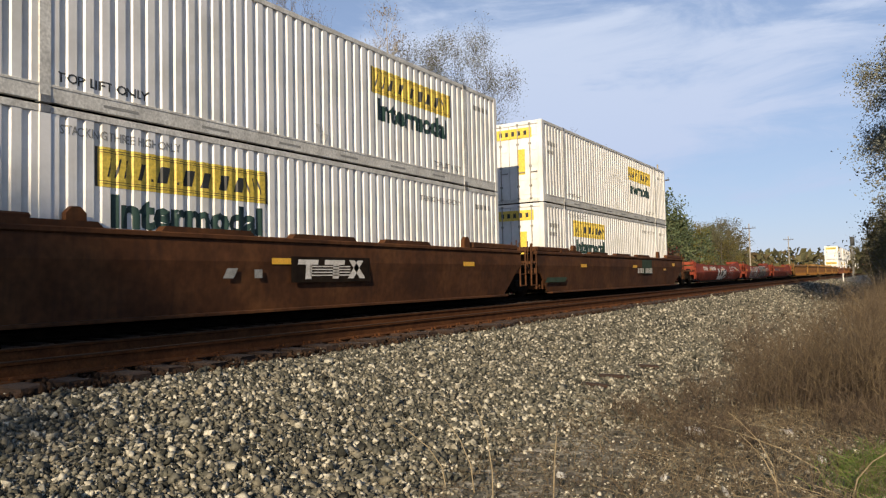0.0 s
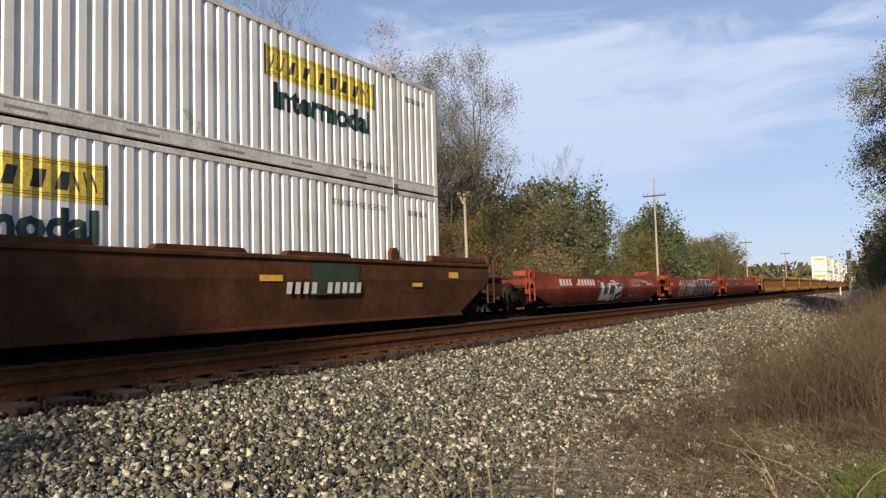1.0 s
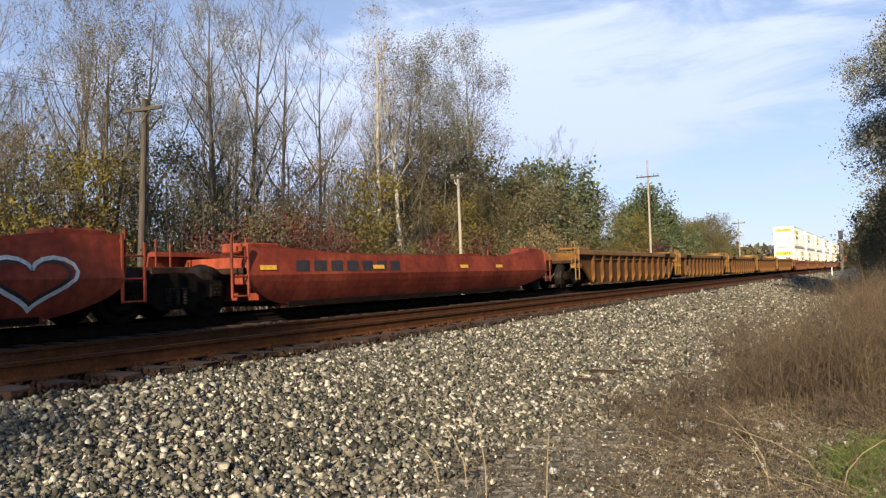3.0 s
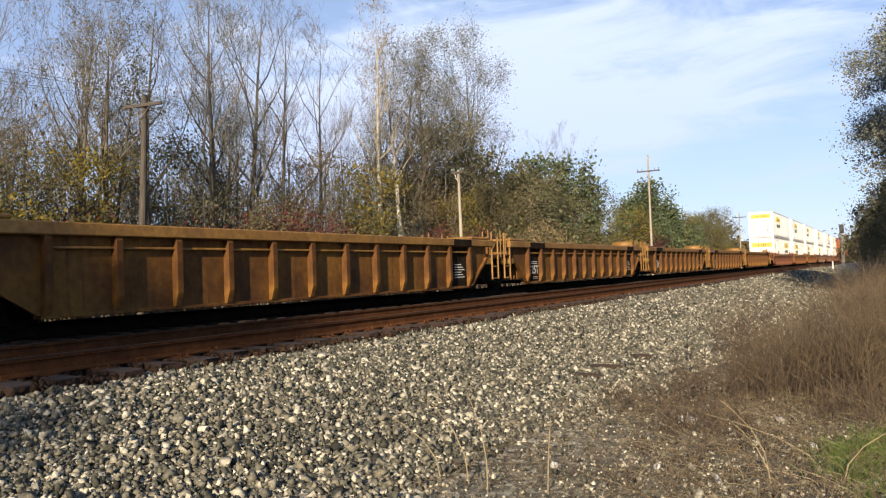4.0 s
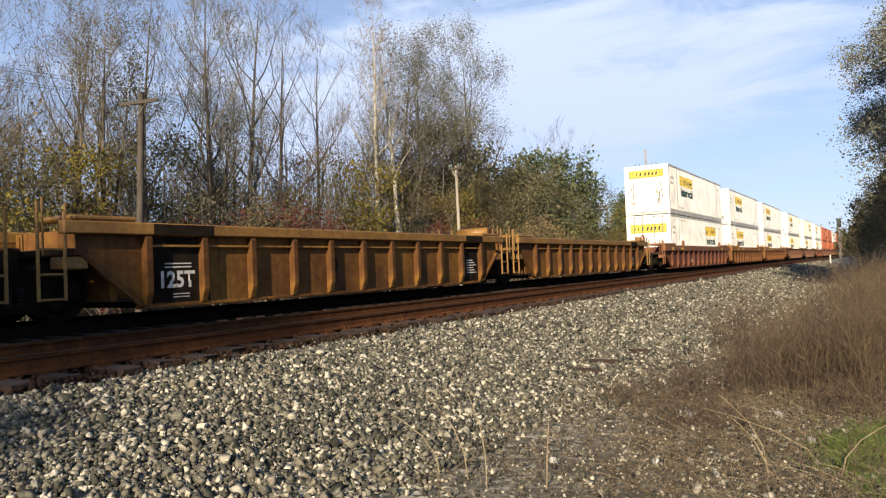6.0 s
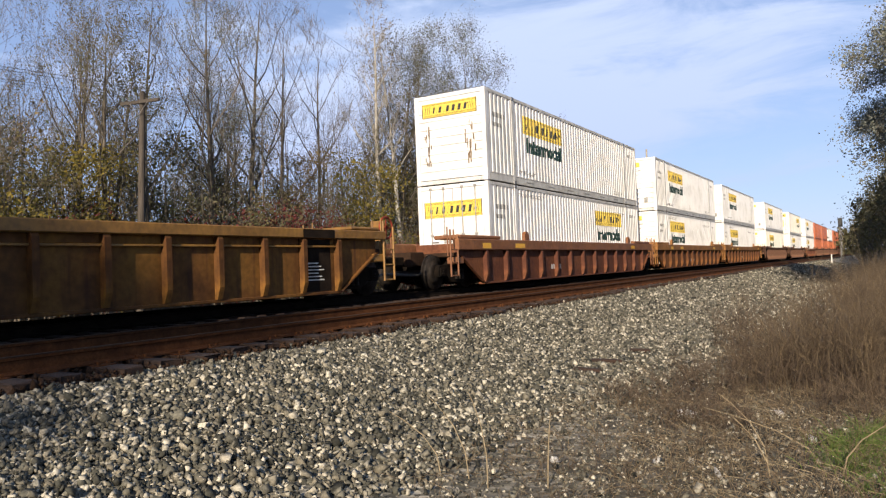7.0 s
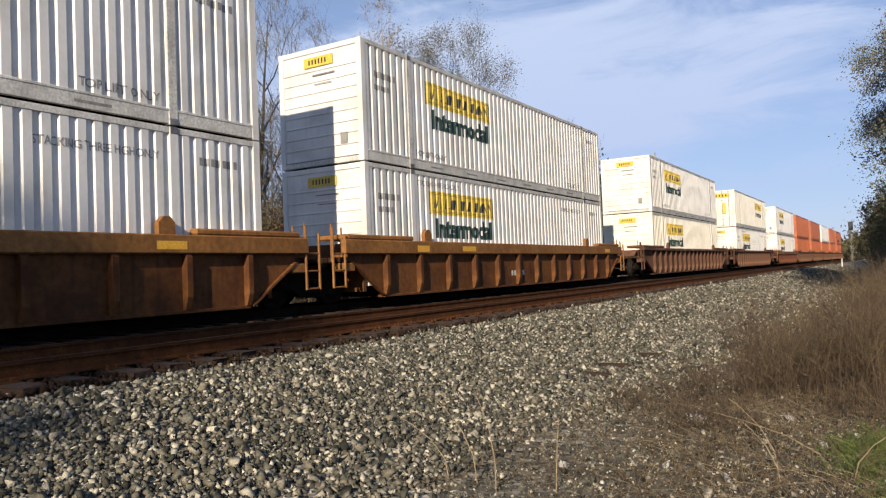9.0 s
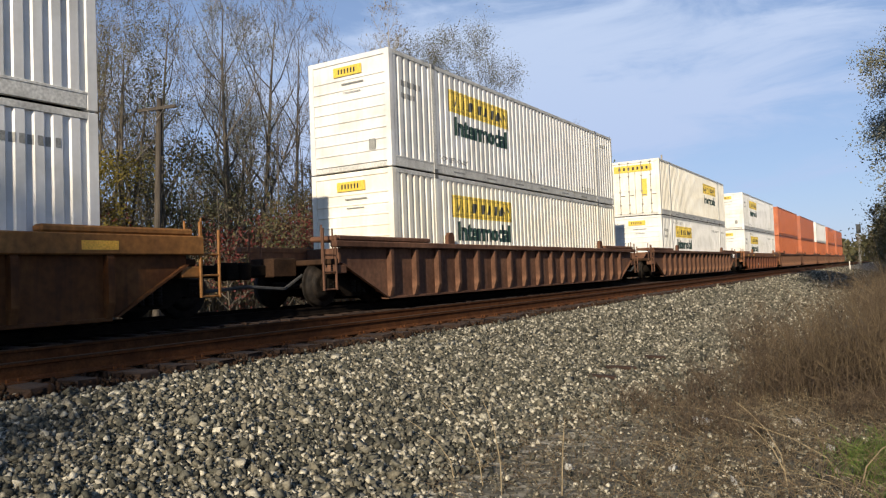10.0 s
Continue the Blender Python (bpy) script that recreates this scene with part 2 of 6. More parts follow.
M["leaf_red"] = material("red_leaf", [(0.0868, 0.0155, 0.0136), (0.1488, 0.0279, 0.0217), (0.0806, 0.031, 0.0217)], 3, 0.7, island=True, thin=0.3)
M["leaf_grey"] = material("grey_green_leaf", [(0.135, 0.15, 0.115), (0.20, 0.215, 0.17), (0.26, 0.265, 0.215), (0.18, 0.165, 0.13)], 3, 0.75, island=True, thin=0.3)
M["weed"] = material("dry_weed_stem", [(0.058, 0.038, 0.021), (0.095, 0.066, 0.037), (0.21, 0.155, 0.085), (0.082, 0.055, 0.031), (0.14, 0.10, 0.056)], 3, 0.9, island=True)
M["brush"] = material("dark_brush_twig", [(0.045, 0.030, 0.018), (0.085, 0.058, 0.036), (0.15, 0.108, 0.066)], 3, 0.9, island=True)
M["straw"] = material("bleached_straw", [(0.1845, 0.1402, 0.0775), (0.2583, 0.2045, 0.1218)], 3, 0.8, island=True)
M["grass"] = material("green_grass_blade", [(0.08, 0.1305, 0.0273), (0.1257, 0.1959, 0.0381), (0.1828, 0.2067, 0.0545)], 3, 0.7, island=True, thin=0.3)
M["pole"] = material("weathered_pole_timber", [(0.25, 0.215, 0.165), (0.36, 0.32, 0.26)], 2.0, 0.9, bump=0.4, bump_scale=12, stretch=(6, 6, 0.6))
M["dark_pole"] = material("creosoted_pole_timber", [(0.045, 0.036, 0.027), (0.085, 0.07, 0.055)], 2.0, 0.9, bump=0.4, bump_scale=12, stretch=(6, 6, 0.6))
M["wire"] = material("weathered_wire", [(0.03, 0.03, 0.03), (0.06, 0.06, 0.06)], 5, 0.6)
M["insulator"] = material("glass_insulator", [(0.10, 0.13, 0.12), (0.2, 0.22, 0.21)], 5, 0.25)


def ground_material():
    m = bpy.data.materials.new("trackside_ground")
    m.use_nodes = True
    nt = m.node_tree
    n, l = nt.nodes.new, nt.links.new
    b = nt.nodes["Principled BSDF"]
    b.inputs["Roughness"].default_value = 0.95
    b.inputs["Specular IOR Level"].default_value = 0.2
    co = n("ShaderNodeTexCoord")

    def tex(kind, sc, detail=4.0):
        t = n(kind)
        t.inputs["Scale"].default_value = sc
        if kind == "ShaderNodeTexNoise":
            t.inputs["Detail"].default_value = detail
        l(co.outputs["Object"], t.inputs["Vector"])
        return t

    def ramp(src, *stops):
        r = n("ShaderNodeValToRGB")
        while len(r.color_ramp.elements) < len(stops):
            r.color_ramp.elements.new(0.5)
        for e, (p, c) in zip(r.color_ramp.elements, stops):
            e.position, e.color = p, (*c, 1)
        l(src, r.inputs["Fac"])
        return r.outputs["Color"]

    def mixc(fac, a, c):
        x = n("ShaderNodeMix")
        x.data_type = "RGBA"
        l(fac, x.inputs["Factor"])
        l(a, x.inputs["A"])
        l(c, x.inputs["B"])
        return x.outputs["Result"]

    cells = tex("ShaderNodeTexVoronoi", 17.0)
    sepc = n("ShaderNodeSeparateColor")
    l(cells.outputs["Color"], sepc.inputs[0])
    gravel = ramp(sepc.outputs["Red"], (0.0, (0.03, 0.03, 0.026)), (0.3, (0.10, 0.097, 0.08)), (0.65, (0.19, 0.175, 0.14)), (1.0, (0.42, 0.39, 0.32)))
    dirt = ramp(tex("ShaderNodeTexNoise", 2.2, 8).outputs["Fac"], (0.3, (0.05, 0.042, 0.03)), (0.5, (0.09, 0.079, 0.059)), (0.7, (0.15, 0.135, 0.107)))
    litter = ramp(tex("ShaderNodeTexNoise", 0.7, 8).outputs["Fac"], (0.3, (0.045, 0.035, 0.018)), (0.55, (0.085, 0.065, 0.03)), (0.75, (0.07, 0.075, 0.03)))
    sep = n("ShaderNodeSeparateXYZ")
    l(co.outputs["Object"], sep.inputs[0])
    wob = tex("ShaderNodeTexNoise", 0.9, 6)
    wx = n("ShaderNodeMath")
    wx.operation = "MULTIPLY_ADD"
    wx.inputs[1].default_value = 2.4
    l(wob.outputs["Fac"], wx.inputs[0])
    l(sep.outputs["X"], wx.inputs[2])

    def step(lo, hi):
        r = n("ShaderNodeMapRange")
        r.inputs["From Min"].default_value, r.inputs["From Max"].default_value = lo, hi
        l(wx.outputs[0], r.inputs["Value"])
        return r.outputs["Result"]

    # track bed, near black: shade under the train and between ties put into its colour
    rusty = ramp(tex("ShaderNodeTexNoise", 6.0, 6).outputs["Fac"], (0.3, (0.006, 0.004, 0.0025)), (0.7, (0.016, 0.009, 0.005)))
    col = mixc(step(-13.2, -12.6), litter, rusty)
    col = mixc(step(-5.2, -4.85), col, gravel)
    col = mixc(step(-1.6, -0.4), col, dirt)
    col = mixc(step(3.0, 5.0), col, litter)
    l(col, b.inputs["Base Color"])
    bp = n("ShaderNodeBump")
    bp.inputs["Strength"].default_value, bp.inputs["Distance"].default_value = 0.5, 0.02
    l(cells.outputs["Distance"], bp.inputs["Height"])
    l(bp.outputs["Normal"], b.inputs["Normal"])
    return m


M["ground"] = ground_material()

# ---- mesh helpers ----
def link_mesh(name, bm, mat, parent=None, label="", at=None, smooth=False):
    me = bpy.data.meshes.new(name)
    bm.to_mesh(me)
    bm.free()
    return link_data(name, me, mat, parent, label, at, smooth)


def link_data(name, me, mat, parent=None, label="", at=None, smooth=False):
    if mat is not None and not me.materials:
        me.materials.append(mat)
    if smooth:
        me.polygons.foreach_set("use_smooth", [True] * len(me.polygons))
    ob = new(name, me)
    ob.parent = parent
    if at is not None:
        ob.matrix_basis = at
    if label:
        ob["label"] = label
    return ob


def part(name, bm, mat, parent, label="", at=None, smooth=False):
    return link_mesh(name, bm, mat, parent, label, at, smooth)


def empty(name):
    ob = new(name)
    ob.empty_display_size = 0.2
    return ob


def box(bm, x0, x1, y0, y1, z0, z1, bevel=0.0):
    r = bmesh.ops.create_cube(bm, size=1.0)["verts"]
    bmesh.ops.scale(bm, verts=r, vec=(x1 - x0, y1 - y0, z1 - z0))
    bmesh.ops.translate(bm, verts=r, vec=((x0 + x1) / 2, (y0 + y1) / 2, (z0 + z1) / 2))
    if bevel:
        es = list({e for v in r for e in v.link_edges})
        bmesh.ops.bevel(bm, geom=es, offset=bevel, segments=1, affect="EDGES")
    return r


def boxes(*specs, bevel=0.0):
    bm = bmesh.new()
    for s in specs:
        box(bm, *s, bevel=bevel)
    return bm


def tube(bm, a, b, r0, r1=None, sides=8):
    a, b = Vector(a), Vector(b)
    d = b - a
    vs = bmesh.ops.create_cone(bm, cap_ends=True, segments=sides, radius1=r0, radius2=r0 if r1 is None else r1, depth=d.length)["verts"]
    m = Matrix.Translation((a + b) / 2) @ d.to_track_quat("Z", "Y").to_matrix().to_4x4()
    bmesh.ops.transform(bm, matrix=m, verts=vs)
    return vs


def tubes(*specs, sides=8):
    bm = bmesh.new()
    for a, b, r in specs:
        tube(bm, a, b, r, sides=sides)
    return bm


def extrude_yz(bm, outline, x0, x1):
    """A plate with that outline in y and z, from x0 to x1."""
    va = [bm.verts.new((x0, y, z)) for y, z in outline]
    vb = [bm.verts.new((x1, y, z)) for y, z in outline]
    bm.faces.new(va)
    bm.faces.new(vb[::-1])
    k = len(outline)
    for i in range(k):
        bm.faces.new((va[i], vb[i], vb[(i + 1) % k], va[(i + 1) % k]))
    bmesh.ops.recalc_face_normals(bm, faces=bm.faces)
    return bm


def extrude_xz(bm, outline, y0, y1):
    va = [bm.verts.new((x, y0, z)) for x, z in outline]
    vb = [bm.verts.new((x, y1, z)) for x, z in outline]
    bm.faces.new(va)
    bm.faces.new(vb[::-1])
    k = len(outline)
    for i in range(k):
        bm.faces.new((va[i], vb[i], vb[(i + 1) % k], va[(i + 1) % k]))
    bmesh.ops.recalc_face_normals(bm, faces=bm.faces)
    return bm


def text_mesh(words, height, width=None, weight=0.012):
    """The words as a flat bmesh in y (along) and z (up), facing +x, starting at 0, 0."""
    cu = bpy.data.curves.new("words", "FONT")
    cu.body, cu.size, cu.fill_mode, cu.resolution_u, cu.offset = words, 1.0, "FRONT", 2, weight
    ob = bpy.data.objects.new("words", cu)
    scene.collection.objects.link(ob)
    bpy.context.view_layer.update()
    me = bpy.data.meshes.new_from_object(ob.evaluated_get(bpy.context.evaluated_depsgraph_get()))
    bpy.data.objects.remove(ob)
    bm = bmesh.new()
    bm.from_mesh(me)
    bpy.data.meshes.remove(me)
    xs, ys = [v.co.x for v in bm.verts], [v.co.y for v in bm.verts]
    x0, x1, y0, y1 = min(xs), max(xs), min(ys), max(ys)
    w = width or (x1 - x0) / (y1 - y0) * height
    for v in bm.verts:
        v.co = Vector((0, (v.co.x - x0) / (x1 - x0) * w, (v.co.y - y0) / (y1 - y0) * height))
    return bm


def plates(*rects, x=0.0):
    """Flat rectangles (y0, y1, z0, z1), or (y0, y1, z0, z1, lean), facing +x."""
    bm = bmesh.new()
    for y0, y1, z0, z1, *lean in rects:
        s = lean[0] if lean else 0.0
        bm.faces.new([bm.verts.new(p) for p in ((x, y0, z0), (x, y1, z0), (x, y1 + s, z1), (x, y0 + s, z1))])
    return bm

# ---- ground and track ----
def ground_z(x, y):
    """Height of the ground: flat track bed, stone shoulder, lower verge."""
    z = np.interp(x, (-60, -17, -14.6, -13.4, -6.05, -5.6, -3.4, -2.2, 1.0, 8.0), (-1.3, -1.0, -0.85, -0.32, -0.31, -0.35, -0.80, -0.90, -0.92, -1.0))
    amp = 0.02 + 0.10 * float(np.clip((abs(x + 7) - 6) / 10, 0, 1))
    return float(z) + amp * noise.noise((x * 0.6, y * 0.6, 3.1))


def ground():
    xs = [-1500, -600, -250, -120, -60] + list(np.arange(-50, -18, 2.0)) + list(np.arange(-18, 6, 0.4)) + [7, 9, 12, 16, 22, 30, 45, 80, 200, 600, 1500]
    ys = [-600, -200, -80, -40, -20, -10, -5] + list(np.arange(-3, 30, 0.5)) + list(np.arange(30, 80, 2.0)) + list(np.arange(80, 200, 10.0)) + [220, 260, 320, 420, 600, 1000, 2500]
    vs = [(float(x), float(y), ground_z(x, y)) for y in ys for x in xs]
    w = len(xs)
    fs = [(j * w + i, j * w + i + 1, (j + 1) * w + i + 1, (j + 1) * w + i) for j in range(len(ys) - 1) for i in range(w - 1)]
    me = bpy.data.meshes.new("ground")
    me.from_pydata(vs, [], fs)
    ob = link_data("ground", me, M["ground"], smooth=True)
    return tagged(ob, "gravelly earth beside the railway with dry leaf litter", "ground", kind="structure")


ground()


def rail(x, z, web, head, name_label):
    r = empty("rail")
    tagged(r, name_label, "rail", "rails of the railway", "structure")
    prof = [(-0.07, -0.172), (0.07, -0.172), (0.07, -0.160), (0.012, -0.135), (0.010, -0.045), (0.034, -0.034), (0.036, -0.012), (-0.036, -0.012), (-0.034, -0.034), (-0.010, -0.045), (-0.012, -0.135), (-0.07, -0.160)]
    part("rail_web", extrude_xz(bmesh.new(), prof, -60, 420), web, r, "rusted rail web and foot")
    part("rail_head", boxes((-0.034, 0.034, -60, 420, -0.0115, 0.0), bevel=0.006), head, r, "worn running surface")
    r.location = (x, 0, z)


for s in (-1, 1):
    rail(TRACK_X + s * 0.7525, 0.0, M["railshade"], M["railshade"], "steel rail under the train, coloured near black for shade")
    rail(NEAR_TRACK_X + s * 0.7525, NEAR_TRACK_Z, M["railrust"], M["railhead"], "rusty steel rail spiked to timber ties")


def tie_mesh(seed):
    r = random.Random(seed)
    bm = boxes((-1.30, 1.30, -0.115, 0.115, -0.36, -0.175), bevel=0.012)
    bmesh.ops.subdivide_edges(bm, edges=[e for e in bm.edges if abs(e.verts[0].co.x - e.verts[1].co.x) > 1], cuts=5)
    for v in bm.verts:
        v.co += Vector((r.uniform(-0.03, 0.03) if abs(v.co.x) > 1.2 else 0, r.uniform(-0.008, 0.008), r.uniform(-0.006, 0.004)))
    me = bpy.data.meshes.new("tie")
    bm.to_mesh(me)
    bm.free()
    return me


def plate_mesh():
    bm = boxes((-0.17, 0.17, -0.095, 0.095, -0.180, -0.166))
    for sx in (-0.10, 0.10):
        for sy in (-0.05, 0.05):
            box(bm, sx - 0.014, sx + 0.014, sy - 0.014, sy + 0.014, -0.166, -0.135)
    return bm


def ties():
    r = random.Random(3)
    meshes = [tie_mesh(i) for i in range(6)]
    pm = None
    for cx, y0, y1 in ((NEAR_TRACK_X, 0.0, 120.0), (TRACK_X, 2.0, 45.0)):
        y = y0
        while y < y1:
            t = link_data("railway_tie", meshes[r.randrange(6)], M["tie"])
            t.matrix_basis = pose(cx + r.uniform(-0.09, 0.09), y + r.uniform(-0.02, 0.02), (NEAR_TRACK_Z if cx == NEAR_TRACK_X else 0.0) + r.uniform(-0.012, 0.008), 0, 0, r.uniform(-0.8, 0.8))
            tagged(t, "dark weathered timber railway tie set in ballast", "railway tie", "ties of the railway")
            if y < 40 and cx == NEAR_TRACK_X:
                for s in (-1, 1):
                    if pm is None:
                        p = part("tie_plate", plate_mesh(), M["railrust"], t, "rusty plate with spikes", pose(s * 0.7525, 0, 0))
                        pm = p.data
                    else:
                        link_data("tie_plate", pm, None, t, "rusty plate with spikes", pose(s * 0.7525, 0, 0))
            y += 0.495


ties()


def stone_field(name, label, spots, sides, mat, rnd):
    """Many angular stones in one mesh: spots are (x, y, z, size)."""
    phi = (1 + 5 ** 0.5) / 2
    base = np.array([(-1, phi, 0), (1, phi, 0), (-1, -phi, 0), (1, -phi, 0), (0, -1, phi), (0, 1, phi), (0, -1, -phi), (0, 1, -phi), (phi, 0, -1), (phi, 0, 1), (-phi, 0, -1), (-phi, 0, 1)]) / 1.9
    faces = np.array([(0, 11, 5), (0, 5, 1), (0, 1, 7), (0, 7, 10), (0, 10, 11), (1, 5, 9), (5, 11, 4), (11, 10, 2), (10, 7, 6), (7, 1, 8), (3, 9, 4), (3, 4, 2), (3, 2, 6), (3, 6, 8), (3, 8, 9), (4, 9, 5), (2, 4, 11), (6, 2, 10), (8, 6, 7), (9, 8, 1)])
    if sides == 8:
        base = np.array([(1, 0, 0), (-1, 0, 0), (0, 1, 0), (0, -1, 0), (0, 0, 1), (0, 0, -1)], float)
        faces = np.array([(0, 2, 4), (2, 1, 4), (1, 3, 4), (3, 0, 4), (2, 0, 5), (1, 2, 5), (3, 1, 5), (0, 3, 5)])
    if sides == 12:
        base = np.array([(x, y, z) for x in (-0.7, 0.7) for y in (-0.7, 0.7) for z in (-0.7, 0.7)], float)
        faces = np.array([(0, 1, 3), (0, 3, 2), (4, 6, 7), (4, 7, 5), (0, 4, 5), (0, 5, 1), (2, 3, 7), (2, 7, 6), (0, 2, 6), (0, 6, 4), (1, 5, 7), (1, 7, 3)])
    n, k = len(spots), len(base)
    p = np.repeat(base[None], n, 0)
    p = p * (1 + rnd.uniform(-0.42, 0.38, (n, k, 1))) + rnd.normal(0, 0.17, (n, k, 3))
    p = p * rnd.uniform(0.5, 1.45, (n, 1, 3)) * np.array([1, 1, 0.8])
    ax = rnd.normal(size=(n, 4))
    ax /= np.linalg.norm(ax, axis=1, keepdims=True)
    w, x, y, z = ax.T
    rot = np.stack([1 - 2 * (y * y + z * z), 2 * (x * y - z * w), 2 * (x * z + y * w), 2 * (x * y + z * w), 1 - 2 * (x * x + z * z), 2 * (y * z - x * w), 2 * (x * z - y * w), 2 * (y * z + x * w), 1 - 2 * (x * x + y * y)], -1).reshape(n, 3, 3)
    p = np.einsum("nij,nkj->nki", rot, p)
    sp = np.asarray(spots)
    p = p * sp[:, None, 3:4] / 2 + sp[:, None, :3]
    f = (faces[None] + (np.arange(n) * k)[:, None, None]).reshape(-1, 3)
    me = bpy.data.meshes.new(name)
    me.vertices.add(n * k)
    me.vertices.foreach_set("co", p.reshape(-1).astype(np.float32))
    me.loops.add(f.size)
    me.loops.foreach_set("vertex_index", f.reshape(-1).astype(np.int32))
    me.polygons.add(len(f))
    me.polygons.foreach_set("loop_start", np.arange(0, f.size, 3, dtype=np.int32))
    me.update(calc_edges=True)
    me.validate()
    ob = link_data(name, me, mat)
    return tagged(ob, label, "gravel", kind="stuff")


def scatter_ballast():
    rnd = np.random.RandomState(5)
    spots = []

    def fill(x0, x1, y0, y1, per, size, thin=None):
        n = int((x1 - x0) * (y1 - y0) * per)
        for x, y, q, s in zip(rnd.uniform(x0, x1, n), rnd.uniform(y0, y1, n), rnd.uniform(0, 1, n), rnd.lognormal(0, 0.28, n)):
            if y < 4.2 + 0.46 * x or thin and q > thin(x, y):
                continue
            sz = size * s
            spots.append((x, y, ground_z(x, y) + sz * rnd.uniform(-0.1, 0.55), sz))

    edge = lambda x, y: np.clip((-2.45 + 0.9 * min(1.0, max(0.0, (y - 5.0) / 4.5)) - x + 0.8 * noise.noise((x, y * 0.5, 0))) / 0.8, 0.04, 1)
    fill(-6.55, 0.8, 1.6, 9.0, 1250, 0.037, edge)
    fill(-2.6, 1.0, 3.4, 8.0, 800, 0.017)
    a = stone_field("ballast", "grey and tan crushed-stone railway ballast", spots, 12, M["stone"], rnd)
    spots.clear()
    fill(-6.55, -0.8, 9.0, 18.0, 740, 0.045, edge)
    fill(-6.55, -1.0, 18.0, 42.0, 360, 0.058, edge)
    fill(-6.5, -1.2, 42.0, 95.0, 75, 0.085, edge)
    b = stone_field("ballast", "grey and tan crushed-stone railway ballast", spots, 8, M["stone"], rnd)


scatter_ballast()


def crib_ballast():
    """Rust-stained stones packed between the tie ends."""
    rnd = np.random.RandomState(15)
    n = 15000
    spots = [(x, y, -0.255 + rnd.uniform(-0.05, 0.03) - 0.05 * max(0.0, x + 6.4), 0.05 * s) for x, y, s in zip(rnd.uniform(-7.1, -6.1, n), rnd.uniform(1.5, 40, n), rnd.lognormal(0, 0.28, n)) if (y / 0.495) % 1 > 0.25 or x > -6.25]
    stone_field("ballast", "rust-stained ballast between the tie ends", spots, 8, M["rusty_stone"], rnd)


crib_ballast()

# ---- trees and plants ----
def tubes_mesh(name, lines):
    """Tapered tubes along polylines: lines are (points, radii, sides)."""
    vs, fs = [], []
    for pts, rad, sides in lines:
        base = len(vs)
        m = len(pts)
        for i in range(m):
            d = (pts[min(i + 1, m - 1)] - pts[max(i - 1, 0)]).normalized()
            u = d.orthogonal().normalized()
            w = d.cross(u)
            for j in range(sides):
                t = math.tau * j / sides
                vs.append(pts[i] + (u * math.cos(t) + w * math.sin(t)) * rad[i])
        for i in range(m - 1):
            for j in range(sides):
                a, b = base + i * sides + j, base + i * sides + (j + 1) % sides
                fs.append((a, b, b + sides, a + sides))
    me = bpy.data.meshes.new(name)
    me.from_pydata([tuple(v) for v in vs], [], fs)
    return me


def leaves_mesh(name, spots, size, r, long=1.5):
    """Small folded leaf blades at the spots."""
    rnd = np.random.RandomState(r.randrange(1 << 30))
    n = len(spots)
    c = np.array([tuple(s) for s in spots])
    a = rnd.normal(size=(n, 3))
    a /= np.linalg.norm(a, axis=1, keepdims=True)
    b = np.cross(a, rnd.normal(size=(n, 3)))
    b /= np.linalg.norm(b, axis=1, keepdims=True)
    nn = np.cross(a, b)
    s = size * rnd.lognormal(0, 0.3, (n, 1))
    p = np.stack([c - a * s * long / 2, c + b * s / 2 + nn * s * 0.15, c + a * s * long / 2, c - b * s / 2 + nn * s * 0.15], 1).reshape(-1, 3)
    f = np.arange(4 * n).reshape(-1, 4)
    me = bpy.data.meshes.new(name)
    me.from_pydata(p.tolist(), [], f.tolist())
    return me


